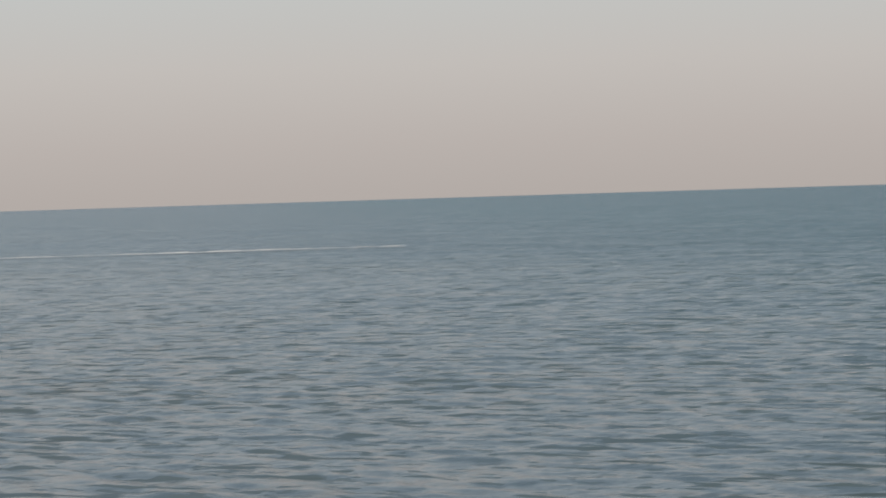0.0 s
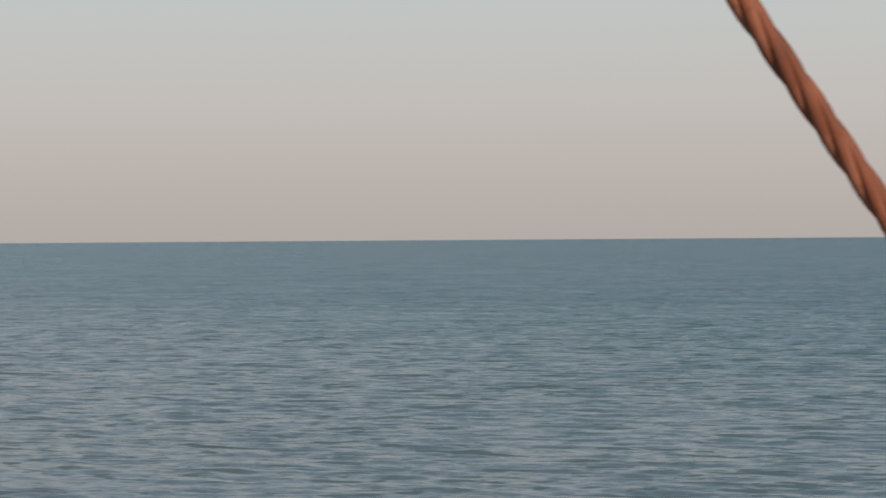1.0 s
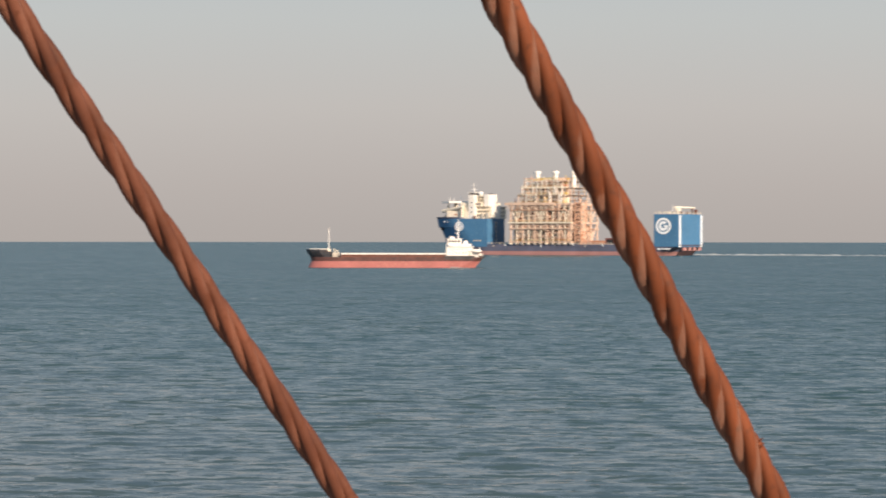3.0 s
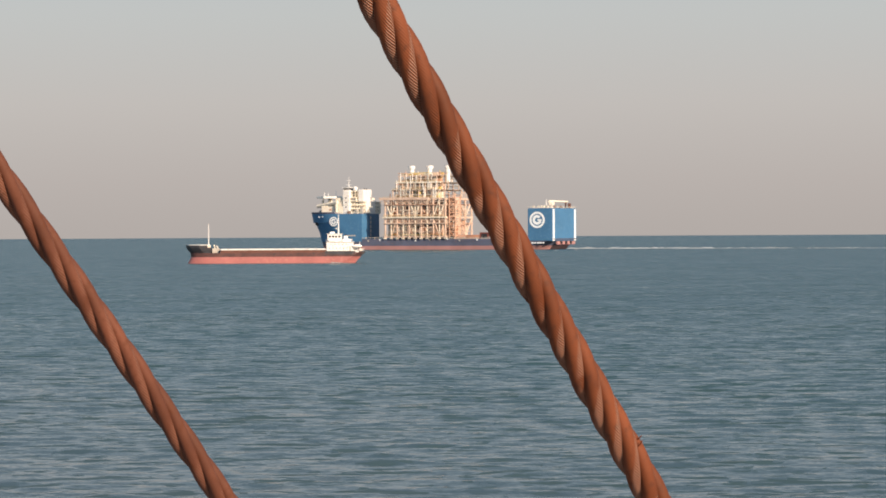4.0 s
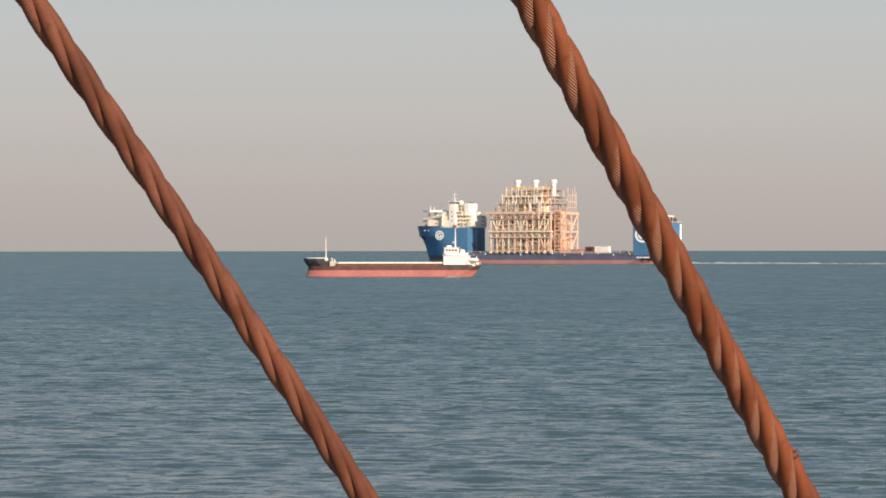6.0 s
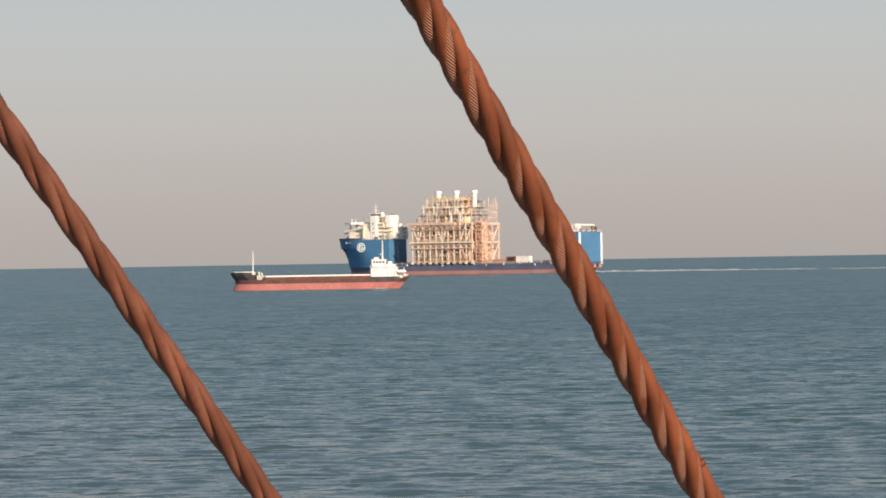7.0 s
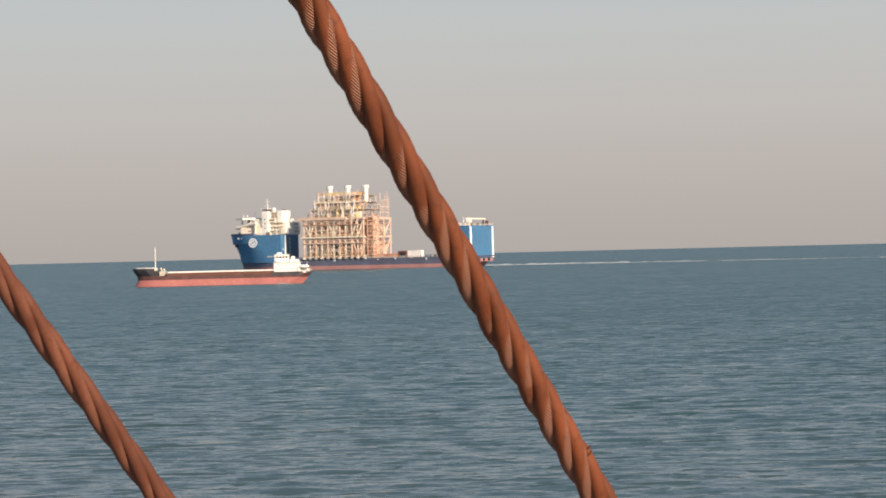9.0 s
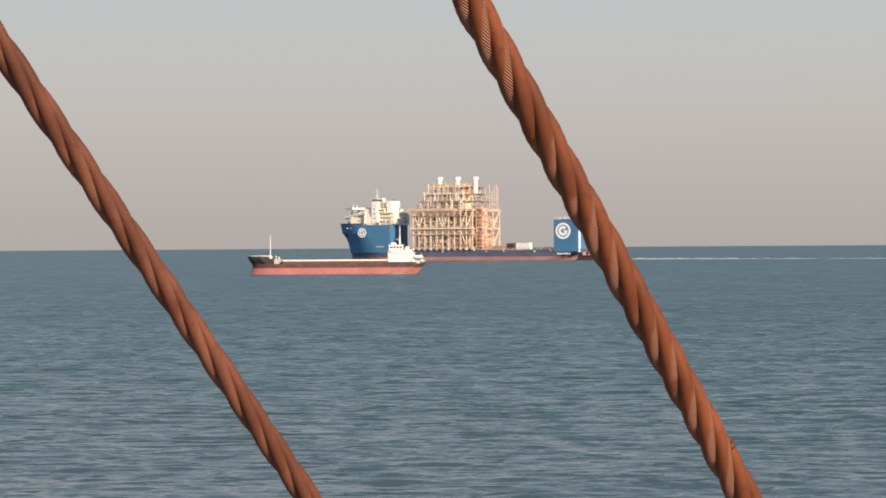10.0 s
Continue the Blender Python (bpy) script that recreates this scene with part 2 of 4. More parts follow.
    l.new(bu.outputs[0], b.inputs["Normal"])
    return m


def foam_material(name, lo, hi):
    m = bpy.data.materials.new(name)
    m.use_nodes = True
    n, l = m.node_tree.nodes, m.node_tree.links
    b = n["Principled BSDF"]
    b.inputs["Base Color"].default_value = (0.62, 0.66, 0.68, 1)
    b.inputs["Roughness"].default_value = 0.9
    co, t, r = n.new("ShaderNodeTexCoord"), n.new("ShaderNodeTexNoise"), n.new("ShaderNodeMapRange")
    mp = n.new("ShaderNodeMapping")
    mp.inputs["Scale"].default_value = (0.03, 0.12, 1)
    t.inputs["Scale"].default_value, t.inputs["Detail"].default_value = 1.0, 6
    r.inputs[1].default_value, r.inputs[2].default_value = lo, hi
    l.new(co.outputs["Object"], mp.inputs[0])
    l.new(mp.outputs[0], t.inputs["Vector"])
    l.new(t.outputs[0], r.inputs[0])
    l.new(r.outputs[0], b.inputs["Alpha"])
    return m


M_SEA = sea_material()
M_FOAM_REFLECT = foam_material("sea_foam_and_reflection", 0.30, 0.78)
M_THIN_FOAM = foam_material("thin_sea_foam", 0.22, 0.85)


# ---------- mesh helpers ----------
def part(name, bm, mat, parent=None, label="", smooth=False):
    me = bpy.data.meshes.new(name)
    bmesh.ops.recalc_face_normals(bm, faces=bm.faces)
    bm.to_mesh(me)
    bm.free()
    me.materials.append(mat)
    if smooth:
        me.polygons.foreach_set("use_smooth", [True] * len(me.polygons))
    ob = new(name, me)
    ob.parent = parent
    if label:
        ob["label"] = label
    return ob


def box(bm, x0, x1, y0, y1, z0, z1, bevel=0.0):
    r = bmesh.ops.create_cube(bm, size=1, matrix=Matrix.Translation(((x0 + x1) / 2, (y0 + y1) / 2, (z0 + z1) / 2)) @ Matrix.Diagonal((abs(x1 - x0), abs(y1 - y0), abs(z1 - z0), 1)))
    if bevel:
        es = list({e for v in r["verts"] for e in v.link_edges})
        bmesh.ops.bevel(bm, geom=es, offset=bevel, segments=2, affect="EDGES")
    return bm


def boxed(x0, x1, y0, y1, z0, z1, bevel=0.0):
    return box(bmesh.new(), x0, x1, y0, y1, z0, z1, bevel)


def rod(bm, p, q, r0, r1=None, n=8):
    p, q = Vector(p), Vector(q)
    m = Matrix.Translation((p + q) / 2) @ (q - p).to_track_quat("Z", "Y").to_matrix().to_4x4()
    bmesh.ops.create_cone(bm, cap_ends=True, segments=n, radius1=r0, radius2=r0 if r1 is None else r1, depth=(q - p).length, matrix=m)
    return bm


def rodded(p, q, r0, r1=None, n=8):
    return rod(bmesh.new(), p, q, r0, r1, n)


def ball(r, at, n=12):
    bm = bmesh.new()
    bmesh.ops.create_uvsphere(bm, u_segments=n, v_segments=n // 2 + 2, radius=r, matrix=Matrix.Translation(at))
    return bm


def loft(rings, closed=True, caps=True):
    """A skin over rings of equal length."""
    bm = bmesh.new()
    vs = [[bm.verts.new(p) for p in r] for r in rings]
    k = len(rings[0])
    for a, b in zip(vs, vs[1:]):
        for i in range(k if closed else k - 1):
            bm.faces.new((a[i], a[(i + 1) % k], b[(i + 1) % k], b[i]))
    if caps:
        bm.faces.new(vs[0])
        bm.faces.new(list(reversed(vs[-1])))
    return bm


def hull_ring(z, x_bow, x_stern, half, entry, run, fine, steps=14):
    """The outline of a hull at one height: pointed at the bow (low x), rounded in to the stern."""
    side = []
    for i in range(steps + 1):
        u = i / steps
        x = x_bow + entry * u ** 1.25
        side.append((x, half * min(1, math.sin(u * math.pi / 2) ** fine)))
    for i in range(1, 7):
        u = i / 6
        side.append((x_stern - run * (1 - u), half * (1 - 0.35 * u * u * (run > 0.01))))
    return [(x, -h, z) for x, h in side] + [(x, h, z) for x, h in reversed(side)]


def hull(levels):
    return loft([hull_ring(*lv) for lv in levels])


# ---------- sea ----------
def sea():
    rng = np.random.RandomState(4)
    az = np.concatenate([np.arange(-62, 32, 0.13), np.arange(32, 298, 3.5)])
    az = np.radians(az)
    r = np.concatenate([[0.5, 6, 14, 24, 36, 48], np.arange(56, 110, 0.8), np.arange(110, 330, 0.42), np.cumsum(np.linspace(0.42, 2.6, 250)) + 330, 710 * np.exp(np.arange(1, 110) * math.log(4920 / 710) / 109)])
    a, rr = np.meshgrid(az, r)
    x, y = rr * np.sin(a), rr * np.cos(a)
    z = np.zeros_like(x)
    wind = radians(-100)
    for i in range(64):
        lam = 1.25 * (5.6 / 1.25) ** (i / 63)
        th = wind + rng.normal(0, 0.4)
        k = 2 * math.pi / lam
        amp = 0.0037 * lam ** 0.7
        ph = rng.uniform(0, 2 * math.pi)
        cut = np.clip((150 * lam - rr) / (80 * lam), 0, 1)
        phi = k * (x * math.cos(th) + y * math.sin(th)) + ph
        s = np.sin(phi)
        z += amp * cut * (s + 0.25 * s * s - (0.32 * np.sin(2 * phi) if lam > 2.2 else 0))   # steep leading fronts
    z *= np.clip(rr / 40, 0, 1)
    nr, na = x.shape
    verts = np.stack([x, y, z], -1).reshape(-1, 3)
    i, j = np.meshgrid(np.arange(nr - 1), np.arange(na), indexing="ij")
    j2 = (j + 1) % na
    quads = np.stack([i * na + j, i * na + j2, (i + 1) * na + j2, (i + 1) * na + j], -1).reshape(-1, 4)
    me = bpy.data.meshes.new("water")
    me.vertices.add(len(verts))
    me.vertices.foreach_set("co", verts.ravel())
    me.loops.add(quads.size)
    me.loops.foreach_set("vertex_index", quads.ravel())
    me.polygons.add(len(quads))
    me.polygons.foreach_set("loop_start", np.arange(0, quads.size, 4))
    me.update(calc_edges=True)
    me.polygons.foreach_set("use_smooth", np.ones(len(quads), bool))
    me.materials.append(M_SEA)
    return tagged(new("water", me), "grey-green open sea with small choppy wind waves", "sea", kind="structure")


water = sea()


def deck_underfoot():
    bm = boxed(-6, 5, -5, 4.5, EYE - 1.9, EYE - 1.6)
    box(bm, -6, 5, -5, 4.5, -2.0, EYE - 1.9 - 0.004)
    return tagged(part("deck", bm, M_DECK), "plain grey steel deck edge over the water", "deck", kind="structure")


deck = deck_underfoot()


# ---------- wire ropes ----------
def rope(strands, d, lay, top, bottom, mat, phase, label, fill, fray=0.0):
    """A laid wire rope from top to bottom: each strand is a part that winds round the axis, right-handed."""
    top, bottom = Vector(top), Vector(bottom)
    axis = (bottom - top)
    length = axis.length
    frame_m = Matrix.Translation(top) @ axis.to_track_quat("Z", "X").to_matrix().to_4x4()
    root = new("wire_rope")
    root.matrix_basis = frame_m
    s = math.sin(math.pi / strands)
    rs = d / 2 * s / (1 + s)
    rs *= fill                                      # worn strands are squeezed into one another
    rc = d / 2 - rs
    k = 14
    n = int(length / (lay / 36))
    slope = 2 * math.pi * rc / lay
    for q in range(strands):
        verts, uvs = [], []
        for i in range(n + 1):
            t = i / n * length
            a = 2 * math.pi * (q / strands + t / lay) + phase
            c, si = math.cos(a), math.sin(a)
            for j in range(k):
                b = 2 * math.pi * j / k
                o, e = rs * math.cos(b), rs * math.sin(b)
                verts.append(((rc + o) * c - e * si, (rc + o) * si + e * c, t - e * slope))
        faces = [(i * k + j, i * k + (j + 1) % k, (i + 1) * k + (j + 1) % k, (i + 1) * k + j) for i in range(n) for j in range(k)]
        me = bpy.data.meshes.new("strand")
        me.from_pydata(verts, [], faces)
        uv = me.uv_layers.new(name="UVMap")
        flat = np.empty((len(faces), 4, 2))
        fi = np.arange(len(faces))
        ii, jj = fi // k, fi % k
        for corner, (di, dj) in enumerate(((0, 0), (0, 1), (1, 1), (1, 0))):
            flat[:, corner, 0] = (jj + dj) / k
            flat[:, corner, 1] = (ii + di) / n * length / d
        uv.data.foreach_set("uv", flat.ravel())
        me.polygons.foreach_set("use_smooth", [True] * len(faces))
        me.materials.append(mat)
        st = new("strand", me)
        st.parent = root
    if fray:
        side = frame_m.to_3x3().inverted() @ Vector((1, 0, 0))
        a = math.atan2(side.y, side.x)
        for k, lean in enumerate((0.35, 0.6)):
            p = Vector((d * 0.46 * math.cos(a + 0.3 * k), d * 0.46 * math.sin(a + 0.3 * k), fray + 0.004 * k))
            part("broken_wire", rodded(p, p + Vector((math.cos(a) * 0.004, math.sin(a) * 0.004, -0.006 * lean)), 0.0008, 0.0005, 6), mat, root, "broken wire end")
    core = part("core", rodded((0, 0, 0), (0, 0, length), max(rc - rs * 0.55, d * 0.12), n=10), mat, root)
    return tagged(root, label, "wire rope", group="stays before the camera")


M_ROPE_A = rope_material("rusted_rope_fine", (0.172, 0.047, 0.0165), 18, 74.0, 0.75, 0.0008, 0.75, (0.46, 0.31, 0.25))
M_ROPE_B = rope_material("rusted_rope_smooth", (0.142, 0.048, 0.027), 16, 40.0, 0.35, 0.0004, 0.3, (0.36, 0.22, 0.17))
rope(4, 0.0300, 0.1598, (-1.1636, 0.8600, EYE + 2.200), (1.0018, 3.0337, EYE - 1.620), M_ROPE_A, 0.883, "thick rusty wire rope with visible fine wires", 1.10, 3.062)
rope(4, 0.0275, 0.2220, (-1.6402, 1.0700, EYE + 2.200), (0.5805, 3.4828, EYE - 1.620), M_ROPE_B, 1.575, "slimmer rusty wire rope with smooth long-laid strands", 1.15)



# ---------- coaster ----------
def ring_logo(parent, at, turn, r, mat):
    """A plain white ring with a hooked bar, as a flat shape on a hull."""
    bm = bmesh.new()
    def arc(r0, r1, a0, a1, n=32):
        vs = []
        for i in range(n + 1):
            a = a0 + (a1 - a0) * i / n
            vs.append((bm.verts.new((r0 * math.cos(a), 0, r0 * math.sin(a))), bm.verts.new((r1 * math.cos(a), 0, r1 * math.sin(a)))))
        for (p, q), (u, v) in zip(vs, vs[1:]):
            bm.faces.new((p, q, v, u))
    arc(r * 0.74, r, 0, 2 * math.pi)
    arc(r * 0.27, r * 0.60, radians(42), radians(352))
    for x0, x1, z0, z1 in ((0.05, 0.60, -0.12, 0.10),):
        vs = [bm.verts.new((x * r, 0, z * r)) for x, z in ((x0, z0), (x1, z0), (x1, z1), (x0, z1))]
        bm.faces.new(vs)
    g = bmesh.ops.extrude_face_region(bm, geom=bm.faces[:])
    bmesh.ops.translate(bm, verts=[v for v in g["geom"] if isinstance(v, bmesh.types.BMVert)], vec=(0, 0.12, 0))
    ob = part("emblem", bm, mat, parent, "white ring emblem painted on the blue hull")
    ob.matrix_basis = Matrix.Translation(at) @ turn
    return ob


def coaster():
    root = new("cargo_ship")
    L, B = 74.9, 6.2
    # x_bow, x_stern, half beam, entry, run, fullness
    part("hull_bottom", hull([(-3.0, 3, 67, B * 0.85, 16, 14, 0.7), (-1, 1.3, 69.5, B * 0.97, 15, 10, 0.6), (0.0, 0.9, 71.0, B, 14, 8, 0.55), (1.5, 1.6, 72.3, B, 13, 6, 0.55), (2.7, 2.2, 73.3, B, 12, 4, 0.55)]), M_RED, root, "pale red antifouling bottom")
    part("hull_topside", hull([(2.704, 2.2, 73.3, B + 0.01, 12, 4, 0.55), (4.4, 1.9, 75.2, B + 0.02, 12, 3, 0.55)]), M_TOPSIDE, root, "rust-worn dark topside plating")
    part("forecastle", loft([[(x, y, z) for x, y in ((xb, 0), (xb + 2, -2.9 - f), (xb + 6, -5.3 - f), (10.8, -6.0), (10.8, 6.0), (xb + 6, 5.3 + f), (xb + 2, 2.9 + f))] for z, xb, f in ((4.404, 1.9, 0), (5.6, 0.9, 0.15), (6.6, 0.3, 0.25))]), M_BLACK, root, "raised black forecastle")
    part("bow_bulwark", loft([[(x, y, z) for x, y in ((xb, 0), (xb + 2, -3.15), (xb + 6, -5.55), (9.6, -5.95), (9.6, -5.8), (xb + 6.1, -5.4), (xb + 2.2, -3.0), (xb + 0.25, 0), (xb + 2.2, 3.0), (xb + 6.1, 5.4), (9.6, 5.8), (9.6, 5.95), (xb + 6, 5.55), (xb + 2, 3.15))] for z, xb in ((6.604, 0.3), (7.6, 0.0))]), M_BLACK, root, "black bow bulwark")
    part("coaming", boxed(14.9, 59, -5.2, 5.2, 4.404, 5.45, 0.05), M_BROWN, root, "rust-brown hatch coaming")
    for i in range(11):
        part("hatch_cover", boxed(15.1 + i * 3.98, 15.0 + (i + 1) * 3.98, -5.4, 5.4, 5.454, 6.05, 0.08), M_WHITE, root, "light grey hatch cover")
    for side in (-1, 1):
        for i in range(22):
            part("coaming_stay", boxed(16 + i * 2, 16.12 + i * 2, side * 5.2, side * 5.65, 4.404, 5.3), M_BROWN, root)
        part("bulwark", boxed(14.9, 59, side * 6.1, side * 6.2, 4.404, 4.9), M_BROWN, root, "rust-stained side bulwark")
    part("windlass", box(box(boxed(6.5, 8.2, -2.6, -0.6, 6.604, 7.7, 0.2), 6.5, 8.2, 0.6, 2.6, 6.604, 7.7, 0.2), 7.0, 7.6, -2.8, 2.8, 6.9, 7.3), M_CREAM, root)
    mast = part("foremast", rodded((9.6, 0, 6.604), (9.6, 0, 16.6), 0.24, 0.10, 10), M_WHITE, root, "white foremast")
    part("mast_light", boxed(9.4, 9.8, -0.2, 0.2, 14.9, 15.2), M_WHITE, mast)
    part("mast_house", boxed(8.5, 10.4, -1.8, 1.8, 6.604, 7.7, 0.1), M_CREAM, root)
    for x, h in ((12.4, 1.5), (13.6, 1.1)):
        part("vent_cowl", rod(rodded((x, -3.2, 4.404), (x, -3.2, 5.8 + h), 0.22), (x, -3.2, 5.8 + h), (x - 0.4, -3.2, 6.1 + h), 0.22, 0.4), M_CREAM, root)
    part("store_crate", boxed(11.4, 14.2, -3.5, 3.0, 4.404, 6.3, 0.05), M_GREY, root)
    part("bulwark_cap", loft([[(x, y, z) for x, y in ((-0.1, 0), (1.9, -3.2), (5.95, -5.6), (9.6, -6.0), (9.6, -5.75), (6.1, -5.35), (2.2, -2.95), (0.3, 0), (2.2, 2.95), (6.1, 5.35), (9.6, 5.75), (9.6, 6.0), (5.95, 5.6), (1.9, 3.2))] for z in (7.604, 7.9)]), M_WHITE, root, "white bulwark cap")
    part("stern_plating", loft([[(58.5, -6.26, z), (70.0, -6.26, z), (xs, -4.6, z), (xs, 4.6, z), (70.0, 6.26, z), (58.5, 6.26, z)] for z, xs in ((3.5, 74.3), (4.2, 75.0), (4.95, 75.5))]), M_BLACK, root, "black plating round the stern")
    for y in (-1, 1):
        for i in range(9):
            part("rail_post", rodded((59.2 + i * 1.3, y * 5.75, 8.86), (59.2 + i * 1.3, y * 5.75, 9.9), 0.05, n=6), M_WHITE, root)
        part("deck_rail", boxed(59.2, 69.7, y * 5.75 - 0.04, y * 5.75 + 0.04, 9.85, 9.95), M_WHITE, root)
    # accommodation
    part("poop_deck", boxed(59.05, 72.5, -5.9, 5.9, 4.404, 4.9, 0.05), M_WHITE, root)
    lower = part("deckhouse", boxed(59.1, 70.0, -5.5, 5.5, 4.904, 8.7, 0.12), M_WHITE, root, "white steel deckhouse")
    for i in range(7):
        part("porthole", rodded((60.4 + i * 1.45, -5.56, 6.2), (60.4 + i * 1.45, -5.44, 6.2), 0.2, n=12), M_GLASS, lower)
    for i in range(5):
        part("porthole", rodded((61.0 + i * 1.6, -5.56, 7.8), (61.0 + i * 1.6, -5.44, 7.8), 0.18, n=12), M_GLASS, lower)
    part("door", boxed(68.6, 69.3, -5.58, -5.44, 4.95, 6.9), M_GREY, lower)
    part("deck_edge", boxed(58.9, 70.6, -5.9, 5.9, 8.704, 8.86), M_WHITE, root)
    bridge = part("wheelhouse", boxed(59.5, 65.4, -4.6, 4.6, 8.864, 12.0, 0.12), M_WHITE, root, "white wheelhouse with dark windows")
    for i in range(4):
        part("bridge_window", boxed(60.1 + i * 1.3, 61.0 + i * 1.3, -4.66, -4.5, 10.6, 11.4), M_DARK, bridge)
    for i in range(6):
        part("bridge_window", boxed(59.44, 59.6, -4.1 + i * 1.4, -3.1 + i * 1.4, 10.6, 11.4), M_DARK, bridge)
    part("bridge_wing", boxed(60.2, 62.6, -6.1, 6.1, 8.864, 9.9, 0.05), M_WHITE, bridge)
    part("monkey_island", boxed(59.2, 65.8, -4.9, 4.9, 12.004, 12.2), M_WHITE, bridge)
    am = part("radar_mast", rodded((64.0, 0, 12.204), (64.0, 0, 20.2), 0.32, 0.14, 10), M_WHITE, root, "white radar mast")
    part("crosstree", boxed(63.85, 64.15, -1.8, 1.8, 16.4, 16.6), M_WHITE, am)
    part("radar_scanner", boxed(63.0, 63.3, -1.2, 1.2, 14.4, 14.7), M_WHITE, am)
    part("radar_platform", boxed(62.6, 64.2, -0.8, 0.8, 14.1, 14.25), M_WHITE, am)
    part("navigation_box", boxed(60.4, 62.4, -1.5, 1.5, 12.204, 13.0, 0.1), M_WHITE, root)
    for y in (-1.7, 1.7):
        fu = part("funnel", boxed(66.3, 67.9, y - 0.8, y + 0.8, 8.864, 11.3, 0.15), M_WHITE, root, "white funnel")
        part("exhaust_pipe", rodded((67.1, y, 11.304), (67.1, y, 11.9), 0.25), M_DARK, fu)
    part("engine_casing", boxed(65.8, 69.2, -3, 3, 8.864, 10.0, 0.1), M_WHITE, root)
    part("stern_house", boxed(70.05, 72.2, -4.0, 4.0, 4.904, 6.6, 0.1), M_WHITE, root)
    boat = part("lifeboat", loft([[(69.5 + u * 4.4, -5.4 + 0.85 * w * math.cos(b), 7.0 + 0.75 * w * math.sin(b)) for b in [i * math.pi / 5 for i in range(10)]] for u, w in ((0, 0.25), (0.12, 0.75), (0.35, 1), (0.7, 1), (0.9, 0.75), (1, 0.25))]), M_WHITE, root, "white lifeboat")
    for x in (70.3, 73.0):
        part("davit", rod(rodded((x, -4.6, 4.6), (x, -4.8, 8.4), 0.12), (x, -4.8, 8.4), (x, -5.5, 8.7), 0.12), M_WHITE, root)
    part("stern_rail", box(box(boxed(72.3, 74.7, -4.6, -4.55, 5.9, 5.98), 72.3, 74.7, -4.6, -4.55, 5.3, 5.36), 74.65, 74.7, -4.6, 4.6, 5.9, 5.98), M_WHITE, root)
    for i in range(6):
        part("stanchion", rodded((72.3 + i * 0.47, -4.57, 4.404), (72.3 + i * 0.47, -4.57, 5.95), 0.04), M_WHITE, root)
    part("mooring_winch", box(boxed(72.8, 74.0, -2, 0, 5.004, 6.0, 0.15), 73, 73.8, 0.3, 2.2, 5.004, 5.8, 0.15), M_CREAM, root)
    return tagged(root, "small coastal cargo ship, red bottom and white deckhouse, afloat", "cargo ship")


# ---------- heavy-lift ship and its load ----------
HB = 24.0
FORE_END = 47.7
CAS0, CAS1 = 171.6, 189.4       # stern casing, fore and aft


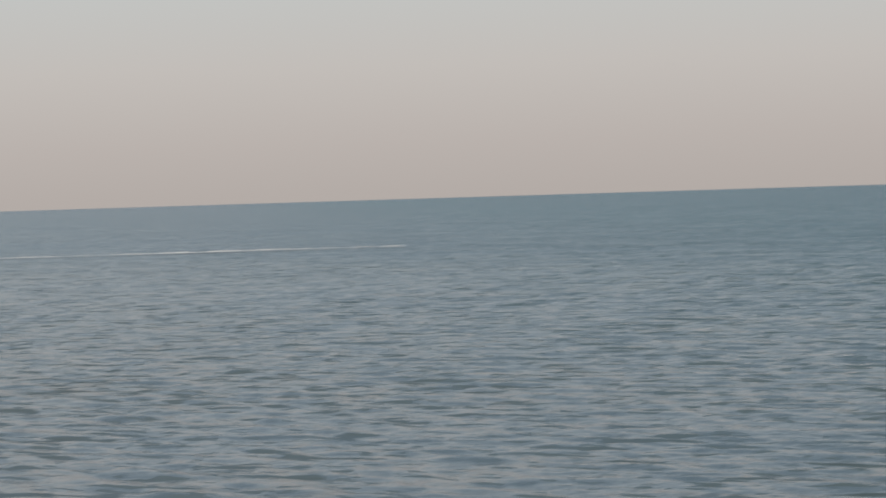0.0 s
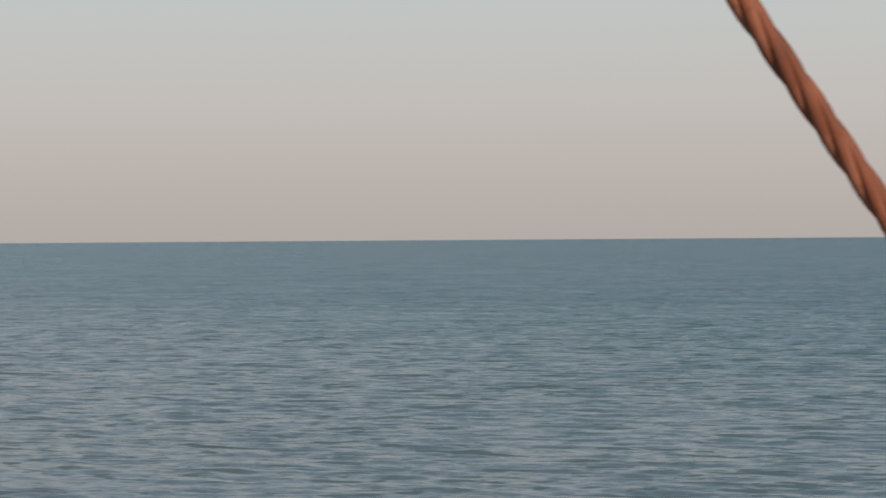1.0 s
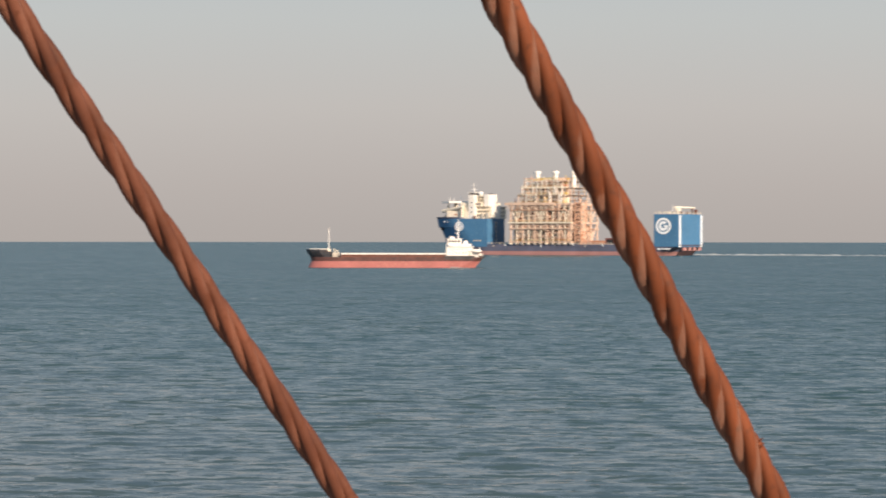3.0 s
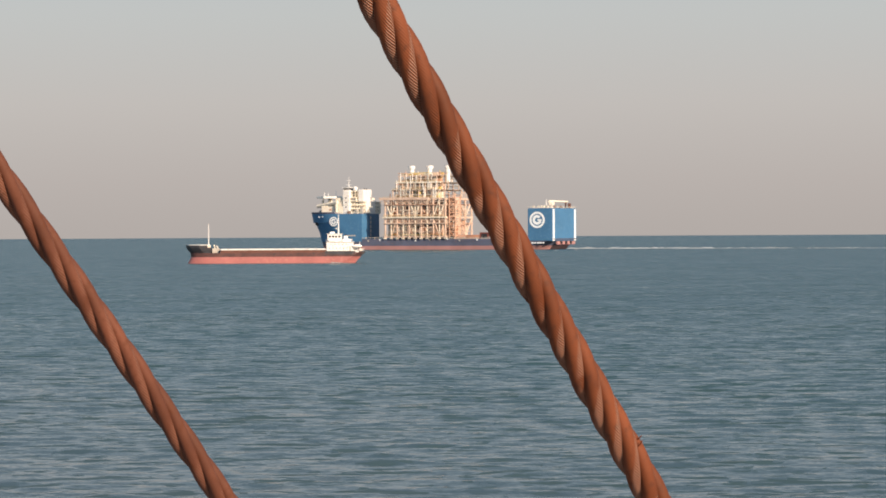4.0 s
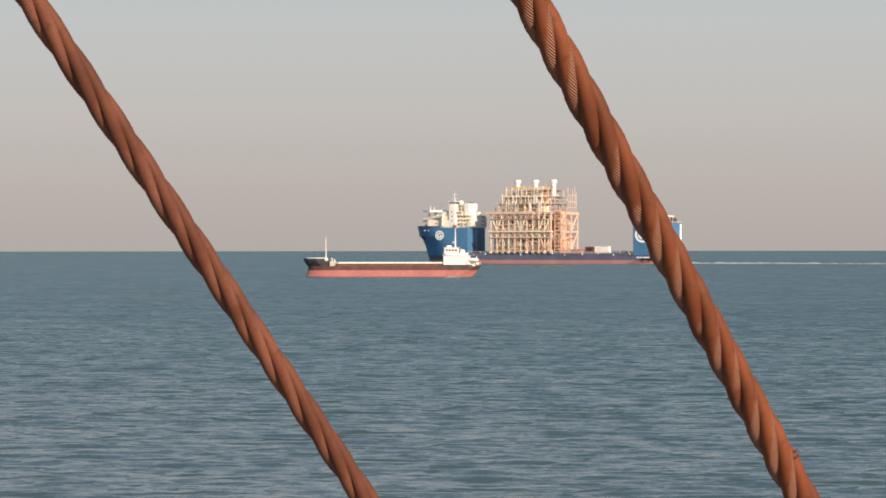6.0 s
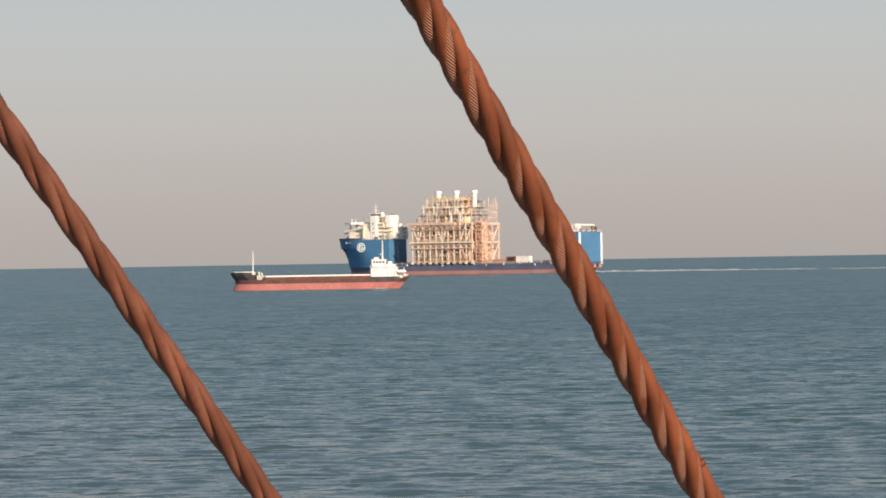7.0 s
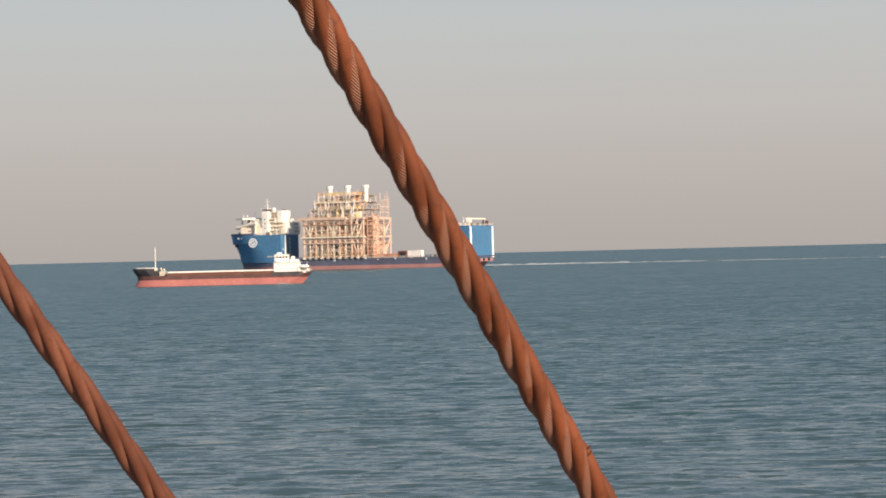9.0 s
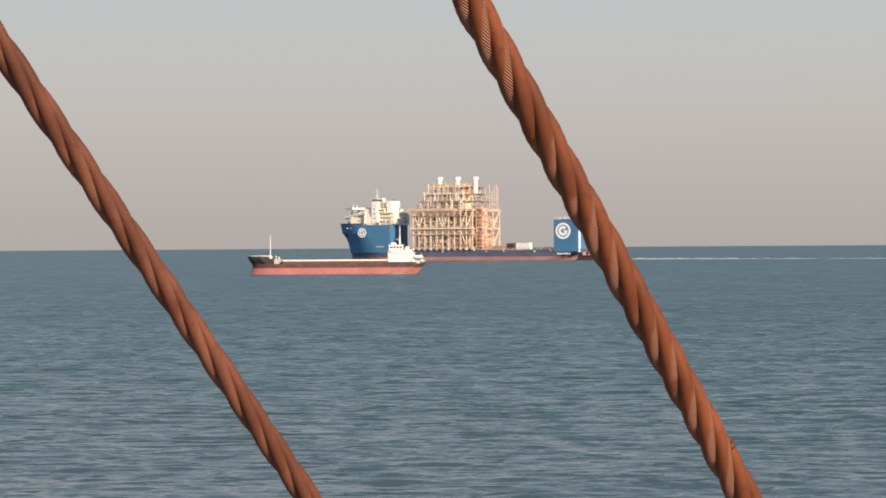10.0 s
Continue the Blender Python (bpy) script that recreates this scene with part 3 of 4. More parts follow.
def heavy_ship():
    root = new("heavy_lift_ship")
    part("hull_bottom", hull([(-4, 9, 182, HB * 0.9, 45, 30, 0.8), (0, 7.5, 184.0, HB * 0.99, 42, 22, 0.7), (2.6, 7.2, 186.5, HB, 40, 16, 0.65)]), M_PINK, root, "pale red antifouling bottom")
    part("hull_topside", hull([(2.604, 7.2, 186.5, HB, 40, 16, 0.65), (5.0, 6.9, 188.6, HB + 0.01, 39, 6, 0.62), (7.3, 6.6, 190.0, HB + 0.02, 38, 0.001, 0.6)]), M_NAVY, root, "dark blue low working deck hull")
    def bow(xb, e, f, w, n=12):
        side = [(xb + e * (i / n) ** 1.3, w * math.sin(i / n * math.pi / 2) ** f) for i in range(n + 1)]
        return side
    rings = []
    for z, xb, e, f in ((5.6, 6.7, 36, 0.60), (7.304, 6.4, 35, 0.60), (12, 5.4, 32, 0.6), (17, 3.4, 29, 0.58), (18.6, 2.6, 29, 0.57), (18.9, 1.0, 29, 0.57), (25.0, 0.0, 27, 0.56)):
        side = bow(xb, e, f, HB * 1.004)
        rings.append([(x, -h, z) for x, h in side] + [(FORE_END, -HB * 1.004, z), (FORE_END, 4.5, z), (FORE_END - 14, 9, z)] + [(x, h, z) for x, h in reversed(side[1:-2])])
    part("forecastle", loft(rings), M_BLUE, root, "bright blue flared forecastle")
    part("bow_bulwark", loft([[(x, y, z) for x, y in ([(xb + 27 * (i / 12) ** 1.3, -HB * math.sin(i / 12 * math.pi / 2) ** 0.56) for i in range(13)] + [(xb + 27, HB)] + [(xb + 27 * (i / 12) ** 1.3, HB * math.sin(i / 12 * math.pi / 2) ** 0.56) for i in range(11, 0, -1)])] for z, xb in ((25.004, 0.0), (26.3, -0.4))]), M_NAVY, root, "dark blue bulwark")
    part("bow_name", box(box(boxed(12.5, 14.2, -20.9, -20.6, 22.6, 23.5), 14.8, 15.6, -21.5, -21.2, 22.6, 23.5), 16.1, 18.2, -22.2, -21.9, 22.6, 23.5), M_MARK, root, "white painted bow lettering")
    # dark block set into the hull for the shade of an anchor recess
    part("anchor_pocket_shade", boxed(8.2, 11.0, -17.5, -14.5, 17.0, 20.2, 0.5), M_DARK, root)
    part("side_marking", box(box(boxed(37.0, 38.6, -HB - 0.16, -HB, 9.4, 10.3), 39.0, 41.2, -HB - 0.16, -HB, 9.4, 10.3), 41.6, 42.8, -HB - 0.16, -HB, 9.4, 10.3), M_GREY, root)
    ring_logo(root, (26.0, -24.2, 19.7), pose(0, 0, 0, 0, 0, -1), 3.3, M_MARK)
    # superstructure
    house = part("accommodation_block", boxed(26, 45.5, -15, 12, 25.004, 33.5, 0.3), M_CREAM, root, "cream accommodation block")
    for lv in range(3):
        for i in range(7):
            part("cabin_window", boxed(27.4 + i * 2.2, 28.3 + i * 2.2, -15.08, -14.9, 26.6 + lv * 2.6, 27.6 + lv * 2.6), M_GLASS, house)
        for i in range(9):
            part("cabin_window", boxed(45.4, 45.58, -13 + i * 2.6, -12 + i * 2.6, 26.6 + lv * 2.6, 27.6 + lv * 2.6), M_GLASS, house)
    for lv in range(3):
        part("deck_edge", boxed(23.5, 46.2, -16.5, 12.5, 28.2 + lv * 2.6, 28.5 + lv * 2.6), M_CREAM, root)
        part("deck_rail", boxed(23.5, 46.2, -16.5, -16.4, 29.3 + lv * 2.6, 29.45 + lv * 2.6), M_WHITE, root)
    part("helideck", rodded((16.0, -10, 36.0), (16.0, -10, 37.4), 9.6, n=8), M_WHITE, root, "white octagonal helideck")
    for x, y in ((11, -12), (11, -3), (19, -15), (20, -3), (15, -9)):
        part("helideck_leg", rodded((x, y, 25.2), (x + 1.2, y, 36.0), 0.5), M_CREAM, root)
    for a, b in (((11, -12, 27), (19, -15, 34)), ((19, -15, 27), (11, -12, 34))):
        part("helideck_brace", rodded(a, b, 0.35), M_CREAM, root)
    part("fore_house", boxed(13.5, 30.3, -18.5, 15, 25.004, 30.6, 0.4), M_CREAM, root)
    part("fore_house_top", boxed(17.5, 30.3, -17.5, 13.5, 30.604, 33.4, 0.3), M_CREAM, root)
    part("bridge_deck", boxed(24, 40, -17, 14, 33.504, 36.4, 0.3), M_CREAM, root, "cream bridge with full-width wings")
    for i in range(8):
        part("bridge_window", boxed(33.6 + i * 0.8, 34.2 + i * 0.8, -17.08, -16.9, 34.9, 35.9), M_GLASS, root)
    tower = part("bridge_tower", boxed(30.4, 35.4, -18.4, -9, 25.004, 41.6, 0.3), M_WHITE, root, "tall white bridge tower")
    part("tower_cap", boxed(30.0, 35.8, -18.8, -8.6, 43.2, 43.6), M_WHITE, tower)
    part("tower_lookout", boxed(30.7, 35.1, -18.1, -9.3, 41.6, 43.2), M_GLASS, tower, "dark glazed lookout band")
    for i in range(4):
        part("window_post", boxed(30.6 + i * 1.45, 30.8 + i * 1.45, -18.25, -18.05, 41.6, 43.2), M_WHITE, tower)
    for lv in range(4):
        part("tower_rib", boxed(30.2, 35.6, -18.55, -18.4, 28.0 + lv * 3.2, 28.25 + lv * 3.2), M_CREAM, tower)
    for lv in range(3):
        part("tower_window", boxed(32.3, 33.4, -18.5, -18.3, 29.4 + lv * 3.2, 30.2 + lv * 3.2), M_GLASS, tower)
    part("stair_casing", boxed(35.5, 41, -12, 4, 33.504, 41.0, 0.2), M_CREAM, root, "cream stair casing behind the galleries")
    mast = part("radar_mast", rodded((32.5, -13, 43.6), (32.5, -13, 50.8), 0.3, 0.12), M_WHITE, root)
    for z, w in ((45.4, 2.4), (48.4, 2.0)):
        part("crosstree", boxed(32.5 - w, 32.5 + w, -13.2, -12.8, z, z + 0.2), M_WHITE, mast)
    part("satellite_dome", ball(1.7, (38.0, -14, 42.6)), M_WHITE, root, "white satellite dome", True)
    part("dome_post", rodded((38.0, -14, 36.404), (38.0, -14, 41.2), 0.5), M_CREAM, root)
    part("funnel_block", boxed(41.0, 45.0, -15.5, -2, 33.504, 42.0, 0.3), M_WHITE, root, "white funnel casing")
    part("funnel_base", boxed(45.6, 47.0, -14.5, 0, 25.004, 34.6, 0.3), M_WHITE, root)
    for y in (-10, -6):
        part("exhaust_pipe", rodded((43, y, 42.0), (43, y, 42.9), 0.45), M_DARK, root)
    for lv in range(3):
        part("gallery", boxed(33.2, 41, -15.6, 6, 36.6 + lv * 2.0, 37.0 + lv * 2.0), M_CREAM, root)
    for x in (34.0, 36.4, 38.8, 40.6):
        part("gallery_post", rodded((x, -15.4, 36.4), (x, -15.4, 41.2), 0.16), M_CREAM, root)
    part("crane_jib", rod(rodded((9, -15, 30.4), (27, -19.9, 33.2), 1.4, 1.1), (26, -19.7, 25.1), (26, -19.7, 33.0), 0.8), M_CREAM, root, "white deck crane")
    for x in (18.5, 23.0):
        part("lifeboat", loft([[(x + u * 4.2, -17.6 + 1.1 * w * math.cos(b), 28.0 + 1.0 * w * math.sin(b)) for b in [i * math.pi / 5 for i in range(10)]] for u, w in ((0, 0.3), (0.15, 0.8), (0.4, 1), (0.7, 1), (0.9, 0.75), (1, 0.3))]), M_ORANGE, root, "orange lifeboat")
        for dx in (0.8, 3.4):
            part("davit", rod(rodded((x + dx, -16.2, 25.004), (x + dx, -16.4, 29.6), 0.2), (x + dx, -16.4, 29.6), (x + dx, -17.7, 30.2), 0.2), M_CREAM, root)
    for x, y, h in ((9, -10, 2.5), (12, -13, 3.5), (15.5, -17, 2.2), (7, -5, 2.0), (36, -20, 2.0), (42, -20, 3.6), (45.5, -19, 4.6), (46.4, -12, 3.2)):
        part("mooring_gear", boxed(x - 1, x + 1, y - 1, y + 1, 25.004, 25.0 + h, 0.2), random.choice((M_CREAM, M_GREY, M_BROWN)), root)
    for x, h in ((19, 40.5), (13, 38.6), (10, 39.0)):
        part("pole", rodded((x, -6, 37.4), (x, -6, h + 1.2), 0.2), M_WHITE, root)
    for i in range(20):
        part("rail_post", rodded((26 + i * 1.0, -HB + 0.4, 25.0), (26 + i * 1.0, -HB + 0.4, 26.3), 0.1, n=6), M_GREY, root)
    part("side_rail", boxed(26, 45.4, -HB + 0.35, -HB + 0.45, 26.2, 26.35), M_GREY, root)
    for z in (9, 12, 15, 18, 21):
        part("bulkhead_ladder", boxed(FORE_END, FORE_END + 0.25, -10.6, -9.2, z, z + 2.3), M_GREY, root)
    # stern casing
    casing = part("stern_casing", boxed(CAS0, CAS1, -HB - 0.05, HB - 2, 5.6, 27.8, 0.4), M_BLUE, root, "tall bright blue stern casing")
    ring_logo(root, (CAS0 + 6.9, -HB - 0.16, 19.9), pose(0, 0, 0), 5.5, M_MARK)
    for x0, x1 in ((2.6, 4.4), (4.8, 6.2), (6.9, 8.0), (8.3, 10.4), (10.8, 12.0)):
        part("name_bar", boxed(CAS0 + x0, CAS0 + x1, -HB - 0.16, -HB - 0.05, 4.0, 4.9), M_MARK, casing, "white painted lettering")
    for y in (-HB + 1.0, HB - 6.6):
        part("depth_scale", boxed(CAS1, CAS1 + 0.12, y, y + 3.0, 6.6, 27.2), M_MARK, casing, "white painted depth scale")
        part("scale_foot", boxed(CAS1, CAS1 + 0.14, y - 0.5, y + 3.5, 5.8, 7.6), M_MARK, casing)
    n = 18
    for i in range(n):
        x = CAS0 + 0.4 + (CAS1 - CAS0 - 0.8) * i / (n - 1)
        part("rail_post", rodded((x, -HB + 0.5, 27.8), (x, -HB + 0.5, 29.0), 0.12, n=6), M_CREAM, casing)
    for i in range(19):
        y = -HB + 0.6 + i * 2.4
        part("rail_post", rodded((CAS1 - 0.4, y, 27.8), (CAS1 - 0.4, y, 29.0), 0.12, n=6), M_CREAM, casing)
    for z in (28.4, 29.0):
        part("rail", box(boxed(CAS0 + 0.3, CAS1 - 0.3, -HB + 0.44, -HB + 0.56, z - 0.05, z + 0.05), CAS1 - 0.46, CAS1 - 0.34, -HB + 0.5, HB - 2.5, z - 0.05, z + 0.05), M_GREY, casing)
    for x, y, w, h in ((2.0, -21, 1.4, 1.8), (6.5, -20, 2.0, 1.5), (11.5, -21, 1.6, 1.9), (14.5, -14, 1.8, 1.6), (14.2, -2, 1.8, 1.7), (14.4, 14, 1.8, 3.4)):
        part("deck_locker", boxed(CAS0 + x, CAS0 + x + w, y, y + w, 27.804, 27.8 + h, 0.1), M_GREY if x < 14 else M_BROWN, casing)
    part("signal_mast", rodded((CAS0 + 9.6, -14, 27.8), (CAS0 + 9.6, -14, 33.8), 0.4, 0.2), M_WHITE, root)
    gantry = part("deck_crane", rod(rodded((CAS0 + 9.5, -4, 27.8), (CAS0 + 9.5, -4, 32.2), 0.9, 0.8), (CAS0 + 8.5, -7, 32.6), (CAS0 + 12.5, 19, 32.4), 0.75, 0.6), M_CREAM, root, "cream deck crane on the casing")
    part("crane_cab", boxed(CAS0 + 8.2, CAS0 + 11.0, -6, -2, 29.8, 32.0, 0.2), M_CREAM, gantry)
    part("crane_rest", rodded((CAS0 + 12.2, 16, 27.8), (CAS0 + 12.2, 16, 32.0), 0.6), M_BROWN, gantry)
    part("casing_house", boxed(CAS0 + 3, CAS0 + 8, -14, -4, 27.804, 29.6, 0.2), M_CREAM, root)
    part("transom_flap", boxed(CAS1 + 0.1, CAS1 + 1.4, -18, 16, 3.2, 5.4, 0.3), M_PINK, root)
    for y in (-12, -3, 6):
        part("fender", rodded((CAS1 + 1.3, y, 4.6), (CAS1 + 2.5, y, 4.6), 0.9, n=12), M_DARK, root)
    # open deck gear
    part("deck_rail", box(boxed(48, 173, -HB + 0.2, -HB + 0.4, 8.4, 8.55), 48, 173, -HB + 0.2, -HB + 0.4, 7.9, 8.0), M_GREY, root)
    for i in range(42):
        part("deck_post", boxed(48 + i * 3, 48.2 + i * 3, -HB + 0.2, -HB + 0.4, 7.304, 8.6), M_GREY, root)
    for i, x in enumerate((52, 61, 74, 88, 99, 112, 121, 134, 146, 157, 169)):
        part("side_fitting", boxed(x, x + 0.9, -HB - 0.22, -HB + 0.1, 5.6 + 0.5 * (i % 3), 6.8 + 0.5 * (i % 3), 0.1), M_MARK if i % 2 else M_GREY, root)
    for x in (50, 57, 64, 115, 124, 133, 153, 161, 168):
        part("bollard", rodded((x, -HB + 1.2, 7.304), (x, -HB + 1.2, 8.5), 0.5, 0.6, 8), M_GREY, root)
    return tagged(root, "blue semi-submersible heavy-lift ship under way with cargo on deck", "heavy-lift ship")




def plant_module():
    """A steel process plant module, on the open deck between forecastle and casing."""
    rng = random.Random(7)
    root = new("process_module")
    X0, X1, Y0, Y1 = 65.8, 111.2, -24.3, 21.5
    base = 9.4
    xs = [X0 + (X1 - X0) * i / 10 for i in range(11)]
    ys = [Y0 + (Y1 - Y0) * i / 4 for i in range(5)]
    floors = (base, 22.6, 35.4)
    for i, x in enumerate(xs):
        for y in ys:
            part("grillage", boxed(x - 0.9, x + 0.9, y - 0.9, y + 0.9, 7.304, base - 1.0), M_GREY if i % 3 else M_CREAM, root)
            part("column", rodded((x, y, base), (x, y, 35.4), 0.42 if i % 2 else 0.6), M_CREAM if i % 2 else M_STEEL, root)
    for z, t in ((base, 1.0), (12.6, 0.4), (18.4, 1.1), (20.6, 0.5), (22.6, 1.2), (24.2, 0.4), (27.0, 0.4), (31.0, 0.7), (33.0, 0.4), (35.4, 1.4)):
        for y in ys:
            part("floor_beam", boxed(X0 - 1, X1 + 1, y - 0.45, y + 0.45, z - t, z), M_STEEL, root)
        if z in floors:
            for x in xs:
                part("floor_beam", boxed(x - 0.45, x + 0.45, Y0 - 1, Y1 + 1, z - t + 0.05, z - 0.05), M_STEEL, root)
            part("deck_grating", boxed(X0, X1, Y0 + 0.6, Y1 - 0.6, z + 0.004, z + 0.15), M_GREY, root)
            part("handrail", box(boxed(X0 - 1.5, X1 + 1, Y0 - 1.1, Y0 - 1.0, z + 1.0, z + 1.12), X0 - 1.5, X1 + 1, Y0 - 1.1, Y0 - 1.0, z + 0.5, z + 0.6), M_YELLOW, root)
    part("edge_girder", boxed(X0 - 4, X1 - 12, Y0 - 1.6, Y0 - 0.5, 34.3, 36.0), M_STEEL, root)
    for k in range(30):
        x = X0 - 3 + k * 1.4
        part("girder_rib", boxed(x, x + 0.3, Y0 - 1.7, Y0 - 1.6, 31.6, 34.3), M_STEEL, root)
    for z0, z1 in ((base, 21.6), (22.6, 34.1)):
        upper = z0 > 20
        for y in (Y0, Y1):
            for a, b in (((0, 1), (2, 1), (4, 5), (6, 5), (9, 8), (10, 9)) if upper else ((8, 9), (10, 9), (2, 1))):
                part("brace", rodded((xs[a], y, z1), (xs[b], y, z0), 0.42), M_CREAM if upper else M_STEEL, root)
        for i in range(4):
            a, b = (z0, z1) if i % 2 else (z1, z0)
            part("brace", rodded((X1, ys[i], a), (X1, ys[i + 1], b), 0.5), M_STEEL, root)
        for yb, mt in ((Y0 + 9, M_STEEL), (Y0 + 14, M_GREY), (Y0 + 22, M_BROWN)):
            a = X0 + 1.5
            while a < X1 - 4:
                w, h = rng.uniform(3, 8), rng.uniform(0.55, 0.98) * (z1 - z0 - 0.3)
                part("equipment_skid", boxed(a, min(a + w, X1 - 1), yb, yb + rng.uniform(2, 4), z0 + 0.16, z0 + h, 0.1), rng.choice((M_STEEL, M_GREY, M_ORANGE, mt, mt, M_PIPE)), root)
                a += w + rng.uniform(0.2, 1.2)
        for i in range(14):
            x, y, h, w = rng.uniform(X0 + 2, X1 - 3), rng.uniform(Y0 + 2.5, Y0 + 7), rng.uniform(3, 9), rng.uniform(1.5, 4)
            part("vessel", rodded((x, y, z0 + 0.16), (x, y, z0 + h), w * 0.5, n=12), rng.choice((M_STEEL, M_GREY, M_PIPE, M_ORANGE, M_CREAM)), root)
        for i in range(22):
            z, y = rng.uniform(z0 + 2, z1 - 1), rng.uniform(Y0 + 0.9, Y0 + 8)
            a = rng.uniform(X0, X1 - 18)
            part("pipe", rodded((a, y, z), (a + rng.uniform(6, 18), y, z), rng.uniform(0.2, 0.5)), rng.choice((M_PIPE, M_STEEL, M_CREAM, M_ORANGE)), root)
        for i in range(14):
            x, y = rng.uniform(X0, X1), rng.uniform(Y0 + 0.6, Y0 + 4)
            part("riser", rodded((x, y, z0 + 0.16), (x, y, z0 + rng.uniform(0.5, 1) * (z1 - z0)), rng.uniform(0.15, 0.4)), rng.choice((M_PIPE, M_STEEL, M_WHITE)), root)
    # walkway edges along the open faces
    for z, t, out, a, b, mt in ((18.5, 0.7, 1.0, X0 - 0.5, X1 + 0.6, M_STEEL), (22.7, 1.0, 1.5, X0 - 1.5, X1 + 1.2, M_CREAM), (31.2, 0.6, 1.0, X0, X1 - 4, M_SALMON),
                                (41.5, 0.9, -1.6, X0 + 4, X1 - 5, M_CREAM), (46.8, 0.9, -3.4, X0 + 6, X1 - 5, M_CREAM)):
        part("walkway", boxed(a, b, Y0 - out, Y0 - out + 1.4, z - t, z, 0.06), mt, root)
    # louvred cladding round the machinery, panel by panel
    for z0, z1, y, mats in ((base + 0.2, 17.6, Y0 + 3.2, (M_STEEL, M_GREY, M_SALMON, M_PIPE)), (18.6, 22.0, Y0 + 0.7, (M_STEEL, M_GREY, M_STEEL, M_SALMON)), (22.8, 31.0, Y0 + 3.0, (M_GREY, M_STEEL, M_PIPE, M_SALMON))):
        x = X0 + 0.8
        while x < X1 - 3:
            w = rng.uniform(2.4, 4.6)
            part("cladding_panel", boxed(x, min(x + w - 0.15, X1 - 0.6), y, y + 0.3, z0, z1 - rng.uniform(0, 1.6), 0.05), rng.choice(mats), root)
            x += w + (rng.random() < 0.2) * 2.0
    for z0, z1 in ((base + 0.2, 21.0), (22.8, 33.0)):
        y = Y0 + 1.5
        while y < Y1 - 4:
            w = rng.uniform(3, 6)
            part("cladding_panel", boxed(X1 - 3.6, X1 - 3.3, y, y + w - 0.3, z0, z1 - rng.uniform(0, 4), 0.05), rng.choice((M_STEEL, M_GREY, M_SALMON)), root)
            y += w
    # upper tiers, set back
    tiers = ((35.4, 41.4, X0 + 5, X1 - 6, Y0 + 2), (41.4, 46.6, X0 + 7, X1 - 8, Y0 + 4), (46.6, 51.2, X0 + 8, X1 - 9, Y0 + 6))
    for z0, z1, a, b, y0 in tiers:
        n = 7
        for i in range(n + 1):
            x = a + (b - a) * i / n
            for y in (y0, y0 + 10, Y1 - 4):
                part("column", rodded((x, y, z0 + 0.15), (x, y, z1), 0.4), M_STEEL, root)
        for y in (y0, y0 + 10, Y1 - 4):
            part("floor_beam", boxed(a - 0.6, b + 0.6, y - 0.4, y + 0.4, z1 - 0.8, z1), M_STEEL, root)
            part("pipe", rodded((a, y, z0 + 2.4), (b, y, z0 + 2.4), 0.3), M_PIPE, root)
        part("handrail", box(boxed(a, b, y0 - 0.1, y0, z1 + 1.0, z1 + 1.12), a, b, y0 - 0.1, y0, z1 + 0.5, z1 + 0.6), M_YELLOW, root)
        part("deck_grating", boxed(a, b, y0 + 0.5, Y1 - 4.5, z1 + 0.004, z1 + 0.15), M_GREY, root)
        c = a + 0.8
        while c < b - 2:
            w = rng.uniform(1.8, 4.0)
            part("cladding_panel", boxed(c, min(c + w - 0.2, b), y0 + 2.4, y0 + 2.7, z0 + 0.16, z0 + rng.uniform(0.35, 0.85) * (z1 - z0), 0.05), rng.choice((M_STEEL, M_SALMON, M_CREAM, M_GREY)), root)
            c += w + (rng.random() < 0.25) * 2.0
        for yb in (y0 + 6, y0 + 12):
            c = a + 1
            while c < b - 3:
                w = rng.uniform(2.5, 7)
                part("equipment_skid", boxed(c, min(c + w, b), yb, yb + 3, z0 + 0.16, z0 + rng.uniform(0.4, 0.95) * (z1 - z0 - 0.9), 0.1), rng.choice((M_STEEL, M_CREAM, M_YELLOW, M_ORANGE, M_STEEL)), root)
                c += w + rng.uniform(0.2, 1.5)
        for i in range(30):
            x, y, h, w = rng.uniform(a, b - 4), rng.uniform(y0 + 1, y0 + 14), rng.uniform(1.5, z1 - z0), rng.uniform(1.2, 4.2)
            mt = rng.choice((M_STEEL, M_CREAM, M_PIPE, M_ORANGE, M_YELLOW, M_STEEL, M_BROWN))
            if rng.random() < 0.5:
                part("vessel", rodded((x, y, z0 + 0.16), (x, y, z0 + h), w * 0.5, n=12), mt, root)
            else:
                part("equipment_skid", boxed(x, x + w * 1.4, y, y + w, z0 + 0.16, z0 + h, 0.1), mt, root)
        for i in range(12):
            x = rng.uniform(a, b)
            part("riser", rodded((x, y0 - 0.5, z0 - 3), (x, y0 - 0.5, z1 + rng.uniform(0, 2)), 0.25), rng.choice((M_PIPE, M_WHITE)), root)
    for i in range(60):
        x, y, z = rng.uniform(X0 + 8, X1 - 9), rng.uniform(-16, 4), 51.35
        h, mt = rng.uniform(0.8, 3.8), rng.choice((M_STEEL, M_CREAM, M_YELLOW, M_PIPE, M_SALMON))
